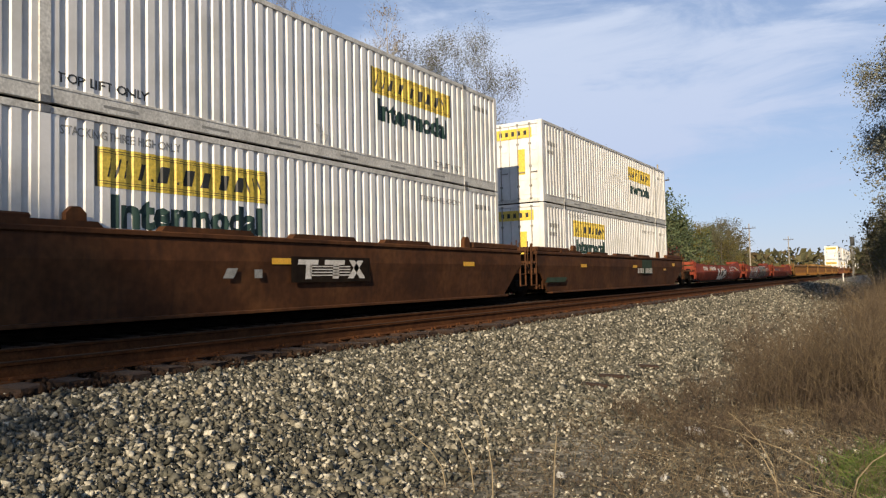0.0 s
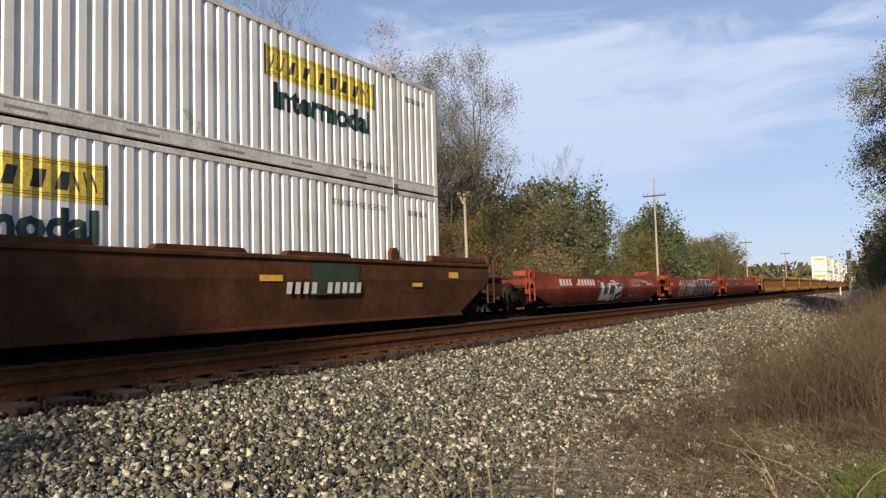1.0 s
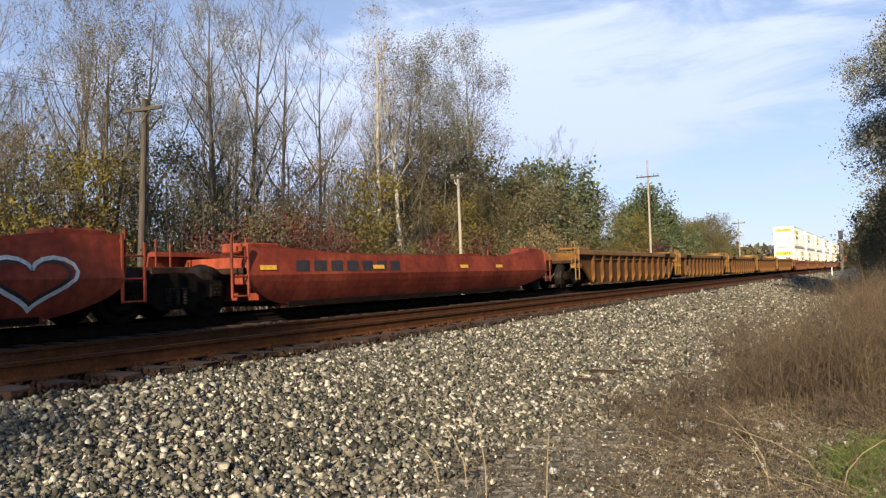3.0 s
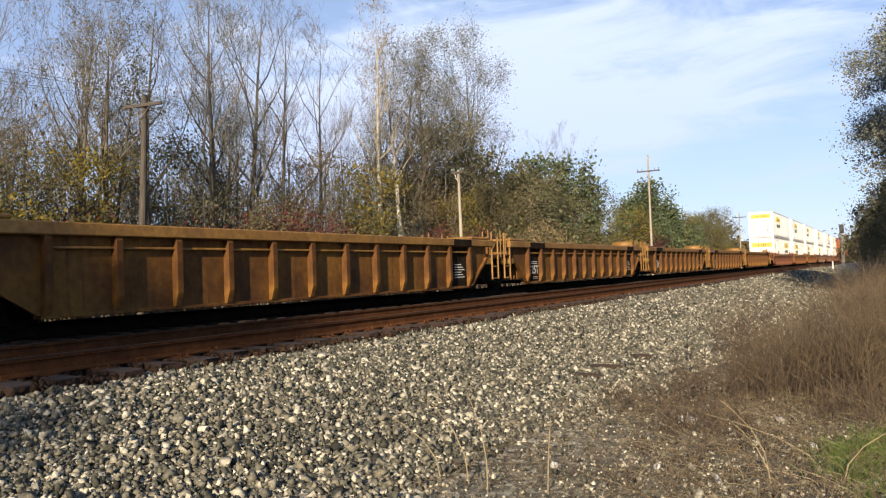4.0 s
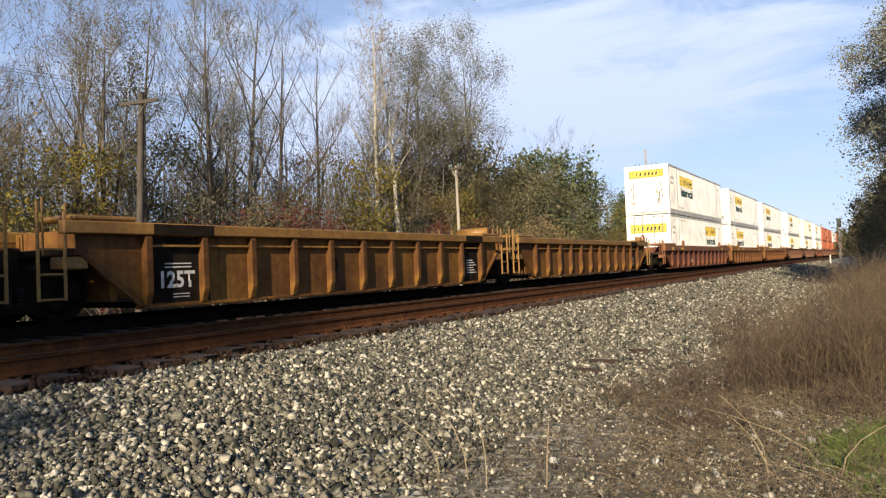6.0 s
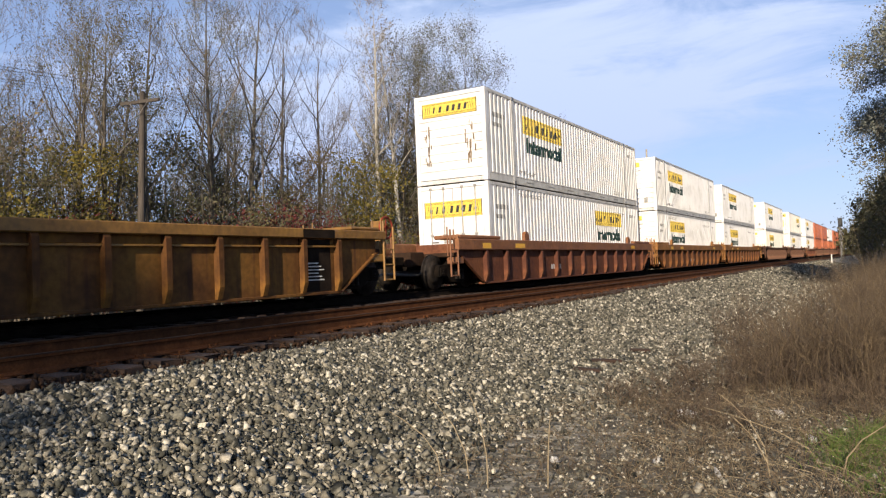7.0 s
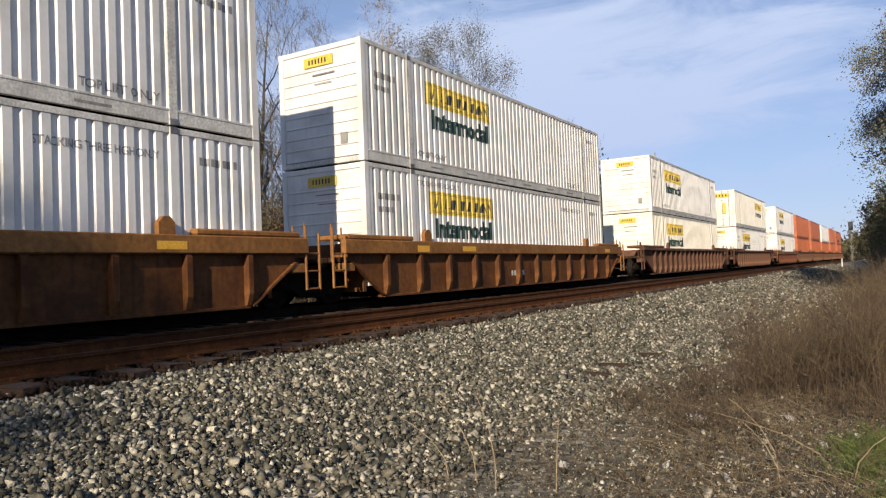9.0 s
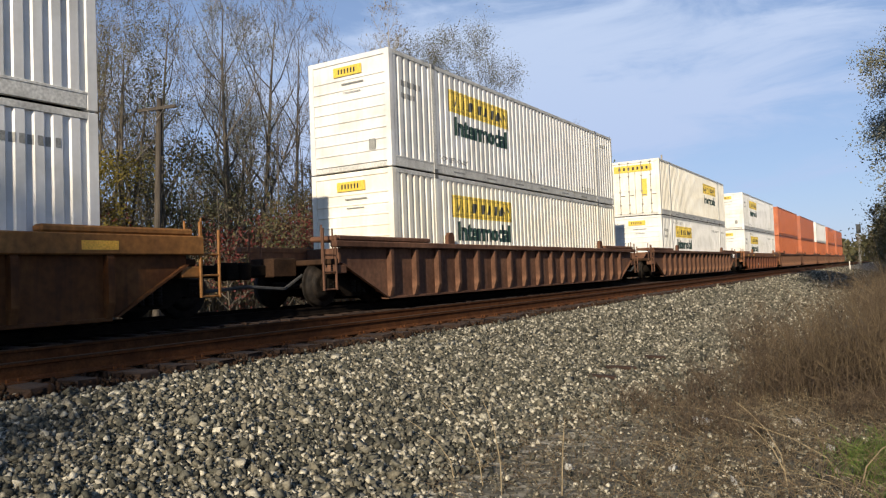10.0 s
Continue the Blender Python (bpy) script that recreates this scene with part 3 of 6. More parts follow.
def grow(r, height, spread, first, limbs, twigs, radius, up=0.6, fork=False, depth=2, wander=0.05):
    """Trunk, limbs and twigs as polylines; also the points where leaves sit."""
    trunk, limb_lines, tips = [], [], []
    pts, rad = [Vector((0, 0, -0.3))], [radius * 1.25]
    lean = Vector((r.uniform(-1, 1), r.uniform(-1, 1), 0)) * wander
    n = 9
    for i in range(1, n + 1):
        f = i / n
        lean += Vector((r.uniform(-1, 1), r.uniform(-1, 1), 0)) * wander * 0.5
        pts.append(pts[-1] + (Vector((0, 0, 1)) + lean * 0.6) * height / n)
        rad.append(radius * (1 - f) ** 0.8 + 0.012)
    trunk.append((pts, rad, 7))

    def at(f):
        x = f * n
        i = min(int(x), n - 1)
        return pts[i].lerp(pts[i + 1], x - i), rad[i] + (rad[i + 1] - rad[i]) * (x - i)

    def branch(p, d, length, r0, level):
        m = (5, 4, 3, 2)[level]
        ps, rs = [p], [r0]
        for i in range(m):
            d = (d + Vector((r.gauss(0, 1), r.gauss(0, 1), r.gauss(0, 1))) * 0.13 + Vector((0, 0, 1)) * up * 0.16).normalized()
            ps.append(ps[-1] + d * length / m)
            rs.append(max(0.005, r0 * (1 - (i + 1) / m * 0.9)))
        limb_lines.append((ps, rs, 5 if level == 0 else 4 if level == 1 and r0 > 0.03 else 3))
        if level < depth:
            k = twigs if level == 0 else max(2, twigs - 1) if level == 1 else 3
            for _ in range(k):
                f = r.uniform(0.25, 1.0)
                i = min(int(f * m), m - 1)
                q = ps[i].lerp(ps[i + 1], f * m - i)
                side = Vector((r.gauss(0, 1), r.gauss(0, 1), r.gauss(0, 0.6))).normalized()
                nd = (d * 0.75 + side * 0.8 + Vector((0, 0, up * 0.35))).normalized()
                branch(q, nd, length * r.uniform(0.32, 0.58), max(0.006, rs[i] * 0.55), level + 1)
        else:
            tips.extend((ps[-1], ps[-2], ps[-1].lerp(ps[-2], 0.5)))

    for i in range(limbs):
        f = first + (1 - first) * (i + r.random()) / limbs
        p, rr = at(min(f, 0.995))
        a = i * 2.4 + r.uniform(-0.5, 0.5)
        tilt = up + 0.5 * f
        d = Vector((math.cos(a), math.sin(a), tilt)).normalized()
        branch(p, d, spread * (1.15 - 0.6 * (f - first) / (1 - first)) * r.uniform(0.7, 1.15), max(0.012, rr * 0.6), 0)
    return trunk, limb_lines, tips


def tree(kind, label, category, r, height, spread, first, limbs, twigs, radius, leaf=None, leaf_size=0.1, per_tip=2, jitter=0.3, bark="bark", **kw):
    t = empty(kind)
    tagged(t, label, category)
    trunk, limb_lines, tips = grow(r, height, spread, first, limbs, twigs, radius, **kw)
    link_data("trunk", tubes_mesh("trunk", trunk), M[bark], t, smooth=True)
    link_data("crown", tubes_mesh("crown", limb_lines), M["twig"] if bark == "bark" else M[bark], t)
    if leaf:
        spots = [p + Vector((r.gauss(0, jitter), r.gauss(0, jitter), r.gauss(0, jitter))) for p in tips for _ in range(int(per_tip))]
        if per_tip < 1:
            spots = [p + Vector((r.gauss(0, jitter), r.gauss(0, jitter), r.gauss(0, jitter))) for p in tips if r.random() < per_tip]
        link_data("foliage", leaves_mesh("foliage", spots, leaf_size, r), M[leaf], t)
    return t


PR = random.Random(21)
BARE = [tree("bare_tree", "tall bare deciduous tree with a slender grey trunk", "tree", random.Random(100 + i), 0.93 * h, 6.2, 0.30, 11, 5, 0.15, "leaf_tan", 0.036, 0.5, 0.25, up=0.95, wander=0.12, depth=3)
        for i, h in enumerate((17.0, 19.5, 15.5))]
GREY = [tree("autumn_tree", "tall autumn tree with thinning tan and grey leaves", "tree", random.Random(140 + i), 0.86 * h, 5.2, 0.26, 14, 5, 0.18, lf, 0.045, 6, 0.30, up=0.75, wander=0.10, depth=3)
        for i, (h, lf) in enumerate(((17.0, "leaf_grey"), (16.0, "leaf_dull")))]
PALE = tree("pale_tree", "tall tree with a pale bare trunk and thin crown", "tree", random.Random(160), 19.0, 3.4, 0.42, 14, 5, 0.20, "leaf_tan", 0.055, 0.5, 0.3, bark="pale_bark", up=0.9, wander=0.10, depth=3)
OLIVE = [tree("olive_tree", "bushy tree with dull olive-brown autumn foliage", "tree", random.Random(170 + i), h, 3.0, 0.2, 15, 4, 0.13, "leaf_olive", 0.066, 13, 0.36, up=0.35)
         for i, h in enumerate((8.5, 7.2))]
GREEN = [tree("green_tree", "rounded tree still in dark green leaf", "tree", random.Random(180 + i), h, 3.9, 0.15, 16, 4, 0.2, "leaf_green" if i == 0 else "leaf_olive", 0.17, 8, 0.45, up=0.3)
         for i, h in enumerate((9.5, 8.5))]
OAK = tree("brown_tree", "broad bushy tree in dull brown autumn leaf", "tree", random.Random(175), 7.6, 3.3, 0.25, 15, 5, 0.15, "leaf_brown", 0.055, 11, 0.32, up=0.35)
HEDGE = [tree("olive_tree", "rounded tree with thinning yellow and olive leaves", "tree", random.Random(184 + i), h, 3.4, 0.15, 15, 4, 0.15, lf, 0.10, 10, 0.44, up=0.4)
         for i, (h, lf) in enumerate(((8.5, "leaf_dull"), (7.5, "leaf_yellow")))]
VINE = [tree("leafy_tree", "slim tree hung with thin olive and yellow leaves", "tree", random.Random(240 + i), h, 1.9, 0.12, 20, 4, 0.09, lf, 0.052, 4, 0.30, up=0.7, wander=0.1)
        for i, (h, lf) in enumerate(((9.5, "leaf_dull"), (8.5, "leaf_olive")))]
SAPLING = [tree("sapling", "thin leafless sapling in the woodland edge", "tree", random.Random(190 + i), h, 1.7, 0.25, 12, 4, 0.05, lf, 0.08, 0.5, 0.25, up=1.0, wander=0.1)
           for i, (h, lf) in enumerate(((8.5, "leaf_tan"), (7.0, "leaf_olive"), (10.5, "leaf_tan")))]
SHRUB = {c: tree("shrub", lab, "shrub", random.Random(200 + i), 2.6, 1.7, 0.05, 12, 3, 0.03, leaf, 0.058, n + 1, 0.26, up=0.7)
         for i, (c, leaf, n, lab) in enumerate((("red", "leaf_red", 4, "woodland shrub with dull red autumn leaves"), ("yellow", "leaf_yellow", 5, "woodland shrub with bright yellow autumn leaves"), ("olive", "leaf_olive", 6, "olive-brown leafy shrub in the undergrowth"), ("tan", "leaf_tan", 3, "half-bare tan shrub in the undergrowth")))}
RIGHT = [tree("overhanging_tree", "large tree with sparse grey-green autumn leaves", "tree", random.Random(220 + i), h, sp, 0.22, 22 if i == 0 else 14, 5 if i == 0 else 4, 0.26, lf, 0.048 if i == 0 else 0.085, n, 0.26 if i == 0 else 0.28, up=0.40, depth=3 if i == 0 else 2)
         for i, (h, sp, lf, n) in enumerate(((15.0, 3.5, "leaf_grey", 30), (8.5, 3.0, "leaf_dull", 15)))]
USED = set()


def plant(proto, x, y, scale=1.0, turn=None):
    m = pose(x, y, ground_z(x, y), 0, 0, PR.uniform(0, 360) if turn is None else turn)
    if proto not in USED:
        USED.add(proto)
        proto.matrix_basis = m
        proto.scale = (scale, scale, scale * 1.0)
        return proto
    ob = copy_thing(proto, m)
    ob.scale = (scale, scale, scale)
    return ob


def forest():
    # tall trees of the wood behind the line
    for p, x, y, s in ((GREY[1], -28, 19.0, 0.86), (BARE[2], -28.5, 17.9, 0.86), (BARE[1], -28, 21.5, 0.80), (BARE[0], -28, 24.9, 0.98), (GREY[0], -29, 25.9, 0.92), (BARE[2], -28, 27.1, 1.12),
                       (BARE[0], -28, 29.8, 0.94), (BARE[2], -30, 14.6, 0.9), (BARE[0], -31, 36.5, 1.0), (GREY[1], -29.5, 43.0, 1.12), (GREY[0], -29, 46.5, 1.14), (GREY[0], -28, 50.6, 1.22), (GREY[1], -30, 54.0, 1.2),
                       (OAK, -28, 31.4, 1.0), (HEDGE[0], -30, 47.5, 1.3), (HEDGE[0], -29.5, 51.8, 1.35), (OAK, -29, 44.0, 1.15), (OLIVE[0], -29, 49.0, 1.2), (GREEN[0], -28, 63.4, 1.12), (GREEN[0], -30, 66.0, 1.02), (HEDGE[0], -27, 57.5, 0.95), (HEDGE[1], -26.5, 46.5, 0.8), (HEDGE[1], -27, 36.0, 0.95), (OLIVE[1], -26, 54.0, 1.0),
                       (OLIVE[0], -28, 52.8, 1.0), (OLIVE[1], -26, 14.4, 0.8), (HEDGE[1], -27.5, 17.5, 0.8), (BARE[2], -34, 83, 1.05), (BARE[1], -34, 88, 0.9), (GREY[1], -36, 100, 0.85)):
        plant(p, x, y, s)
    for x0, x1, n, y0, y1 in ((-33, -29, 4, 8, 50), (-42, -33, 12, 8, 62), (-60, -42, 12, 14, 85)):
        for i in range(n):
            x = PR.uniform(x0, x1)
            y = y0 + (y1 - y0) * (i + PR.random()) / n
            p = PR.choice(BARE + BARE + GREY)
            plant(p, x, y, PR.uniform(0.66, 0.95))
    for x, y, s in ((-28.0, 39.0, 0.98), (-27.5, 40.9, 0.92)):
        plant(PALE, x, y, s)
    # saplings and thin stems in front
    for i in range(34):
        plant(PR.choice(SAPLING), PR.uniform(-36, -23.5), 6 + 56 * (i + PR.random()) / 34, PR.uniform(0.6, 1.05))
    for x, y, s in ((-30, 45, 0.9), (-27, 50, 0.9), (-27, 13, 0.9), (-29, 23, 0.85)):
        plant(PR.choice(OLIVE + HEDGE), x, y, s)
    # lower and denser growth farther along the line
    for i in range(34):
        y = 58 + 120 * (i / 34) ** 1.25 + PR.uniform(-2, 2)
        plant(PR.choice((HEDGE[0], HEDGE[0], HEDGE[1], GREEN[0], GREEN[1], OLIVE[0])), PR.uniform(-33, -25.0), y, PR.uniform(0.85, 1.22))
    for i in range(12):
        y = 66 + 110 * i / 12 + PR.uniform(-3, 3)
        plant(PR.choice(BARE + GREY), PR.uniform(-44, -34), y, PR.uniform(0.62, 0.8))
    for i in range(64):
        y = 8 + 75 * (i + PR.random()) / 64
        c = PR.choices(("red", "yellow", "olive", "tan"), ((3, 1, 2, 3) if y < 45 else (1, 3, 4, 2)))[0]
        plant(SHRUB[c], PR.uniform(-33, -21.0), y, PR.uniform(0.7, 1.6))
    for x, y, s in ((-24.5, 13.5, 1.5), (-26, 15.5, 1.2), (-25, 17.2, 1.3), (-27, 12.5, 1.8), (-26.5, 34.5, 1.3), (-26, 45.5, 1.4), (-26, 55, 1.6), (-25.5, 60, 1.5), (-25, 67, 1.6), (-25, 74, 1.7)):
        plant(SHRUB["yellow"], x, y, s)
    # half-leafed growth at middle height, deeper in the wood
    for i in range(13):
        plant(PR.choice((VINE[0], VINE[1], OLIVE[1], HEDGE[1])), PR.uniform(-40, -30), 8 + 52 * (i + PR.random()) / 13, PR.uniform(0.7, 1.1))
    for x, y, s in ((-28.2, 19.3, 1.15), (-28.2, 25.2, 1.05), (-28.6, 28.0, 0.95), (-29, 22.4, 0.9), (-29, 37.4, 1.1), (-28.5, 43.4, 1.2)):
        plant(VINE[0], x, y, s)
    for x, y, s in ((-24, 24, 1.4), (-24.5, 27, 1.5), (-24, 30, 1.2), (-23.5, 21, 1.2), (-25, 36, 1.1), (-23.5, 40, 1.0)):
        plant(SHRUB["red"], x, y, s)
    # the trees on the near side, which lean over the verge
    for x, y, s in ((3.55, 31, 1.0), (4.7, 26, 1.05), (3.1, 39, 0.95), (4.6, 34, 1.05)):
        plant(RIGHT[0], x, y, s)
    plant(RIGHT[0], 4.2, 29, 0.98, 140)
    # more of the same row behind the viewer, which shade the near end of the line
    for x, y, s in ((2.4, -33.5, 1.25),):
        plant(RIGHT[0], x, y, s)
    for x, y, s in ((-1.4, -38, 1.9),):
        plant(GREEN[0], x, y, s)
    for i in range(16):
        y = 48 + 8 * i
        plant(RIGHT[1], 2.2 - 0.040 * y + 2.2 + PR.uniform(-0.3, 0.8), y, PR.uniform(0.85, 1.1))
    for i in range(12):
        y = 46 + 9 * i
        plant(SHRUB["olive"], 0.5 - 0.033 * y + PR.uniform(0.6, 1.6), y, PR.uniform(1.0, 1.6))


forest()


def far_woods():
    r = random.Random(31)
    spots = []
    for _ in range(9000):
        x, y = r.uniform(-130, 90), r.uniform(205, 300)
        h = 7.5 + 2.5 * noise.noise((x * 0.06, y * 0.05, 0)) + 2.0 * noise.noise((x * 0.3, 0, 2))
        spots.append(Vector((x, y, -1 + h * r.random() ** 0.7)))
    ob = link_data("far_woods", leaves_mesh("far_woods", spots, 1.1, r), M["leaf_olive"])
    tagged(ob, "distant line of olive-brown woodland", "woodland", kind="stuff")
    spots = []
    for _ in range(26000):
        x, y = -62 - 30 * r.random(), r.uniform(-10, 210)
        h = 9.0 + 3.0 * noise.noise((x * 0.1, y * 0.08, 5))
        spots.append(Vector((x, y, -1.2 + h * r.random())))
    ob = link_data("far_woods", leaves_mesh("far_woods", spots, 0.30, r), M["leaf_olive"])
    tagged(ob, "distant tangle of bare twigs and leaves in the wood", "woodland", kind="stuff")


far_woods()


def undergrowth():
    """Tangle of stems, twigs and leaves that fills the wood's edge."""
    r = random.Random(37)
    lines, tan, olive = [], [], []
    for _ in range(3400):
        x, y = r.uniform(-46, -25), r.uniform(6, 66)
        h = 2.0 + 5.5 * r.random() ** 1.6
        z = ground_z(x, y)
        p = Vector((x, y, z))
        q = p + Vector((r.gauss(0, 0.5), r.gauss(0, 0.5), h))
        m = p.lerp(q, 0.5) + Vector((r.gauss(0, 0.15), r.gauss(0, 0.15), 0))
        w = r.uniform(0.012, 0.03)
        lines.append(([p, m, q], [w, w * 0.7, w * 0.3], 3))
        for _ in range(5):
            a = p.lerp(q, r.uniform(0.3, 1.0))
            b = a + Vector((r.gauss(0, 1), r.gauss(0, 1), r.uniform(0.2, 1.2))).normalized() * r.uniform(0.5, 1.4)
            lines.append(([a, b], [w * 0.45, w * 0.2], 3))
            for _ in range(5):
                (olive if noise.noise((x * 0.15, y * 0.15, 7)) > 0.0 else tan).append(b + Vector((r.gauss(0, 0.3), r.gauss(0, 0.3), r.gauss(0, 0.3))))
    for _ in range(380):
        x, y = r.uniform(-52, -28), r.uniform(6, 70)
        h = r.uniform(5.0, 12.5)
        p = Vector((x, y, ground_z(x, y)))
        q = p + Vector((r.gauss(0, 1.2), r.gauss(0, 1.2), h))
        w = r.uniform(0.018, 0.04)
        lines.append(([p, p.lerp(q, 0.5) + Vector((r.gauss(0, 0.2), r.gauss(0, 0.2), 0)), q], [w, w * 0.75, w * 0.25], 3))
        for _ in range(7):
            f = r.uniform(0.35, 1.0)
            a = p.lerp(q, f)
            b = a + Vector((r.gauss(0, 0.8), r.gauss(0, 0.8), r.uniform(0.5, 1.6))).normalized() * r.uniform(0.6, 1.9)
            lines.append(([a, b], [w * 0.4, w * 0.15], 3))
    ob = link_data("undergrowth", tubes_mesh("undergrowth", lines), M["bark"])
    tagged(ob, "tangled bare stems and twigs filling the wood's edge", "undergrowth", kind="stuff")
    for spots, mt in ((tan, "leaf_olive"), (olive, "leaf_green")):
        ob = link_data("undergrowth", leaves_mesh("undergrowth", spots, 0.06, r), M[mt])
        tagged(ob, "sparse autumn leaves of the woodland undergrowth", "undergrowth", kind="stuff")


undergrowth()


def stems(name, label, category, mat, count, where, height, width, bend, seed, twigs=0, kind="stuff"):
    """Thin dry stems, each a tapered three-sided blade that bends over."""
    r = random.Random(seed)
    lines = []
    for _ in range(count):
        x, y, hs = where(r)
        h = height * hs * r.uniform(0.6, 1.2)
        a = r.uniform(0, math.tau)
        d = Vector((math.cos(a), math.sin(a), 0))
        z = ground_z(x, y) - 0.02
        k = bend * r.uniform(0.3, 1.4)
        ps = [Vector((x, y, z)) + d * (k * h * f * f) + Vector((0, 0, h * f * (1 - 0.25 * k * f))) for f in (0, 0.4, 0.75, 1.0)]
        w = width * r.uniform(0.7, 1.3)
        lines.append((ps, [w, w * 0.8, w * 0.55, w * 0.2], 3))
        for _ in range(twigs):
            f = r.uniform(0.35, 0.95)
            i = 1 if f < 0.75 else 2
            p = ps[i].lerp(ps[i + 1], r.random())
            q = p + Vector((r.gauss(0, 0.4), r.gauss(0, 0.4), r.uniform(0.2, 0.9))).normalized() * h * r.uniform(0.12, 0.3)
            lines.append(([p, q], [w * 0.55, w * 0.3], 3))
    ob = link_data(name, tubes_mesh(name, lines), mat)
    return tagged(ob, label, category, kind=kind)


def verge():
    # belt of dry weeds along the verge
    def belt(r):
        cx, cy, h, w = r.choice(clumps)
        x, y = cx + r.gauss(0, w), cy + r.gauss(0, w)
        return x, y, h * r.uniform(0.75, 1.1)
    cr = random.Random(40)
    clumps = []
    for _ in range(330):
        y = 8.5 + 45 * cr.random() ** 1.9
        lo, hi = -1.9 + 0.010 * y, 2.2
        x = lo + (hi - lo) * cr.random() ** 0.62
        clumps.append((x, y, (0.5 + 0.7 * min(1.0, max(0.0, (x + 2.4) / 2.0))) * cr.uniform(0.6, 1.4), cr.uniform(0.08, 0.30)))
    stems("dry_weeds", "dense brown dry weeds and goldenrod stalks", "weeds", M["weed"], 7500, belt, 0.86, 0.0031, 0.32, 41, 9)

    def low(r):
        y = 4.6 + 7 * r.random()
        return r.uniform(-2.3, 1.6), y, 0.5 + 0.4 * r.random()
    stems("dry_weeds", "low dry brown weeds over dirt and gravel", "weeds", M["weed"], 1500, low, 0.34, 0.0026, 0.7, 42, 4)

    def tangle(cx, cy, rad):
        def f(r):
            a, d = r.uniform(0, math.tau), rad * math.sqrt(r.random())
            return cx + d * math.cos(a), cy + d * math.sin(a), 1 - 0.5 * d / rad
        return f
    for k, (cx, cy, rad, h, n) in enumerate(((-1.75, 8.2, 0.5, 0.7, 110), (-1.0, 8.8, 0.65, 0.85, 150), (-2.0, 12.8, 0.5, 1.3, 180), (-1.4, 6.8, 0.45, 0.5, 100), (-0.5, 9.5, 0.7, 1.0, 170), (-2.35, 7.6, 0.4, 0.45, 70), (-1.3, 10.6, 0.6, 1.0, 150), (-0.2, 7.9, 0.5, 0.6, 120))):
        stems("brush_clump", "thin-twigged brown brush clump on the gravel", "brush", M["brush"], int(n * 0.95) if cy < 9.6 else int(n * 0.5), tangle(cx, cy, rad), h, 0.0032, 0.75, 50 + k, 9, "stuff")

    def lawn(r):
        cx, cy = r.choice(tufts)
        return cx + r.gauss(0, 0.09), cy + r.gauss(0, 0.09), 0.4 + 0.7 * r.random()
    tufts = [(-0.36 + 1.2 * cr.random(), 5.2 + 2.3 * cr.random()) for _ in range(34)]
    stems("grass", "fresh green grass at the verge", "grass", M["grass"], 2300, lawn, 0.20, 0.0036, 0.7, 43)

    def mat_of(r):
        return r.uniform(-1.6, 1.0), 4.6 + 4.5 * r.random(), 0.4 + 0.6 * r.random()
    stems("dead_grass", "flattened straw-coloured dead grass", "grass", M["straw"], 1300, mat_of, 0.32, 0.0022, 1.6, 44)
    def litter_of(r):
        return r.uniform(-2.9, 0.4), 3.9 + 4.3 * r.random(), 0.4 + 0.6 * r.random()
    stems("dead_grass", "matted brown dead stems lying on the dirt", "grass", M["weed"], 1500, litter_of, 0.26, 0.0022, 1.7, 46, 2)
    # single bleached stalks in the foreground
    r = random.Random(45)
    for x, y, dx, dy, h in ((-2.55, 4.5, -0.35, 0.05, 0.55), (-2.35, 4.4, -0.18, 0.1, 0.62), (-2.0, 4.6, 0.02, 0.05, 0.50), (-2.75, 4.45, -0.5, 0.1, 0.4), (-0.75, 5.6, -0.35, 0.2, 0.5), (-0.7, 5.3, -0.25, 0.1, 0.42), (-0.45, 5.9, -0.85, 0.3, 0.32), (-0.3, 5.7, 0.35, 0.1, 0.4)):
        z = ground_z(x, y)
        ps = [Vector((x + dx * f * f, y + dy * f, z + h * f * (1.15 - 0.15 * f))) for f in (0, 0.3, 0.6, 0.85, 1.0)]
        ob = link_data("dry_stalk", tubes_mesh("dry_stalk", [(ps, [0.0055, 0.005, 0.004, 0.003, 0.002], 5)]), M["straw"])
        tagged(ob, "single bleached dry stalk standing in the gravel", "stalk", "bleached stalks")
    # loose pale stones and bits of dark wood on the gravel
    rnd = np.random.RandomState(8)
    for x, y, s in ((-1.66, 7.2, 0.16), (-0.9, 7.6, 0.13), (-1.5, 5.5, 0.12), (-0.55, 6.6, 0.11), (-2.2, 5.2, 0.10), (-1.05, 5.35, 0.10)):
        ob = stone_field("stone", "pale loose stone lying on the dirt", [(x, y, ground_z(x, y) + 0.02, s)], 20, M["rock"], rnd)
        ob["category"], ob["kind"] = "stone", "thing"
        ob["group"] = "loose pale stones"
    for x, y, ln, a in ((-3.35, 9.9, 0.42, 30), (-3.25, 11.2, 0.3, 20), (-3.3, 9.0, 0.35, 10)):
        bm = boxes((-ln / 2, ln / 2, -0.05, 0.05, 0.0, 0.05), bevel=0.015)
        ob = link_mesh("wood_scrap", bm, M["tie"], None, at=pose(x, y, ground_z(x, y) + 0.015, 3, 4, a))
        tagged(ob, "dark broken scrap of tie timber on the gravel", "wood scrap", "scraps of timber")


verge()


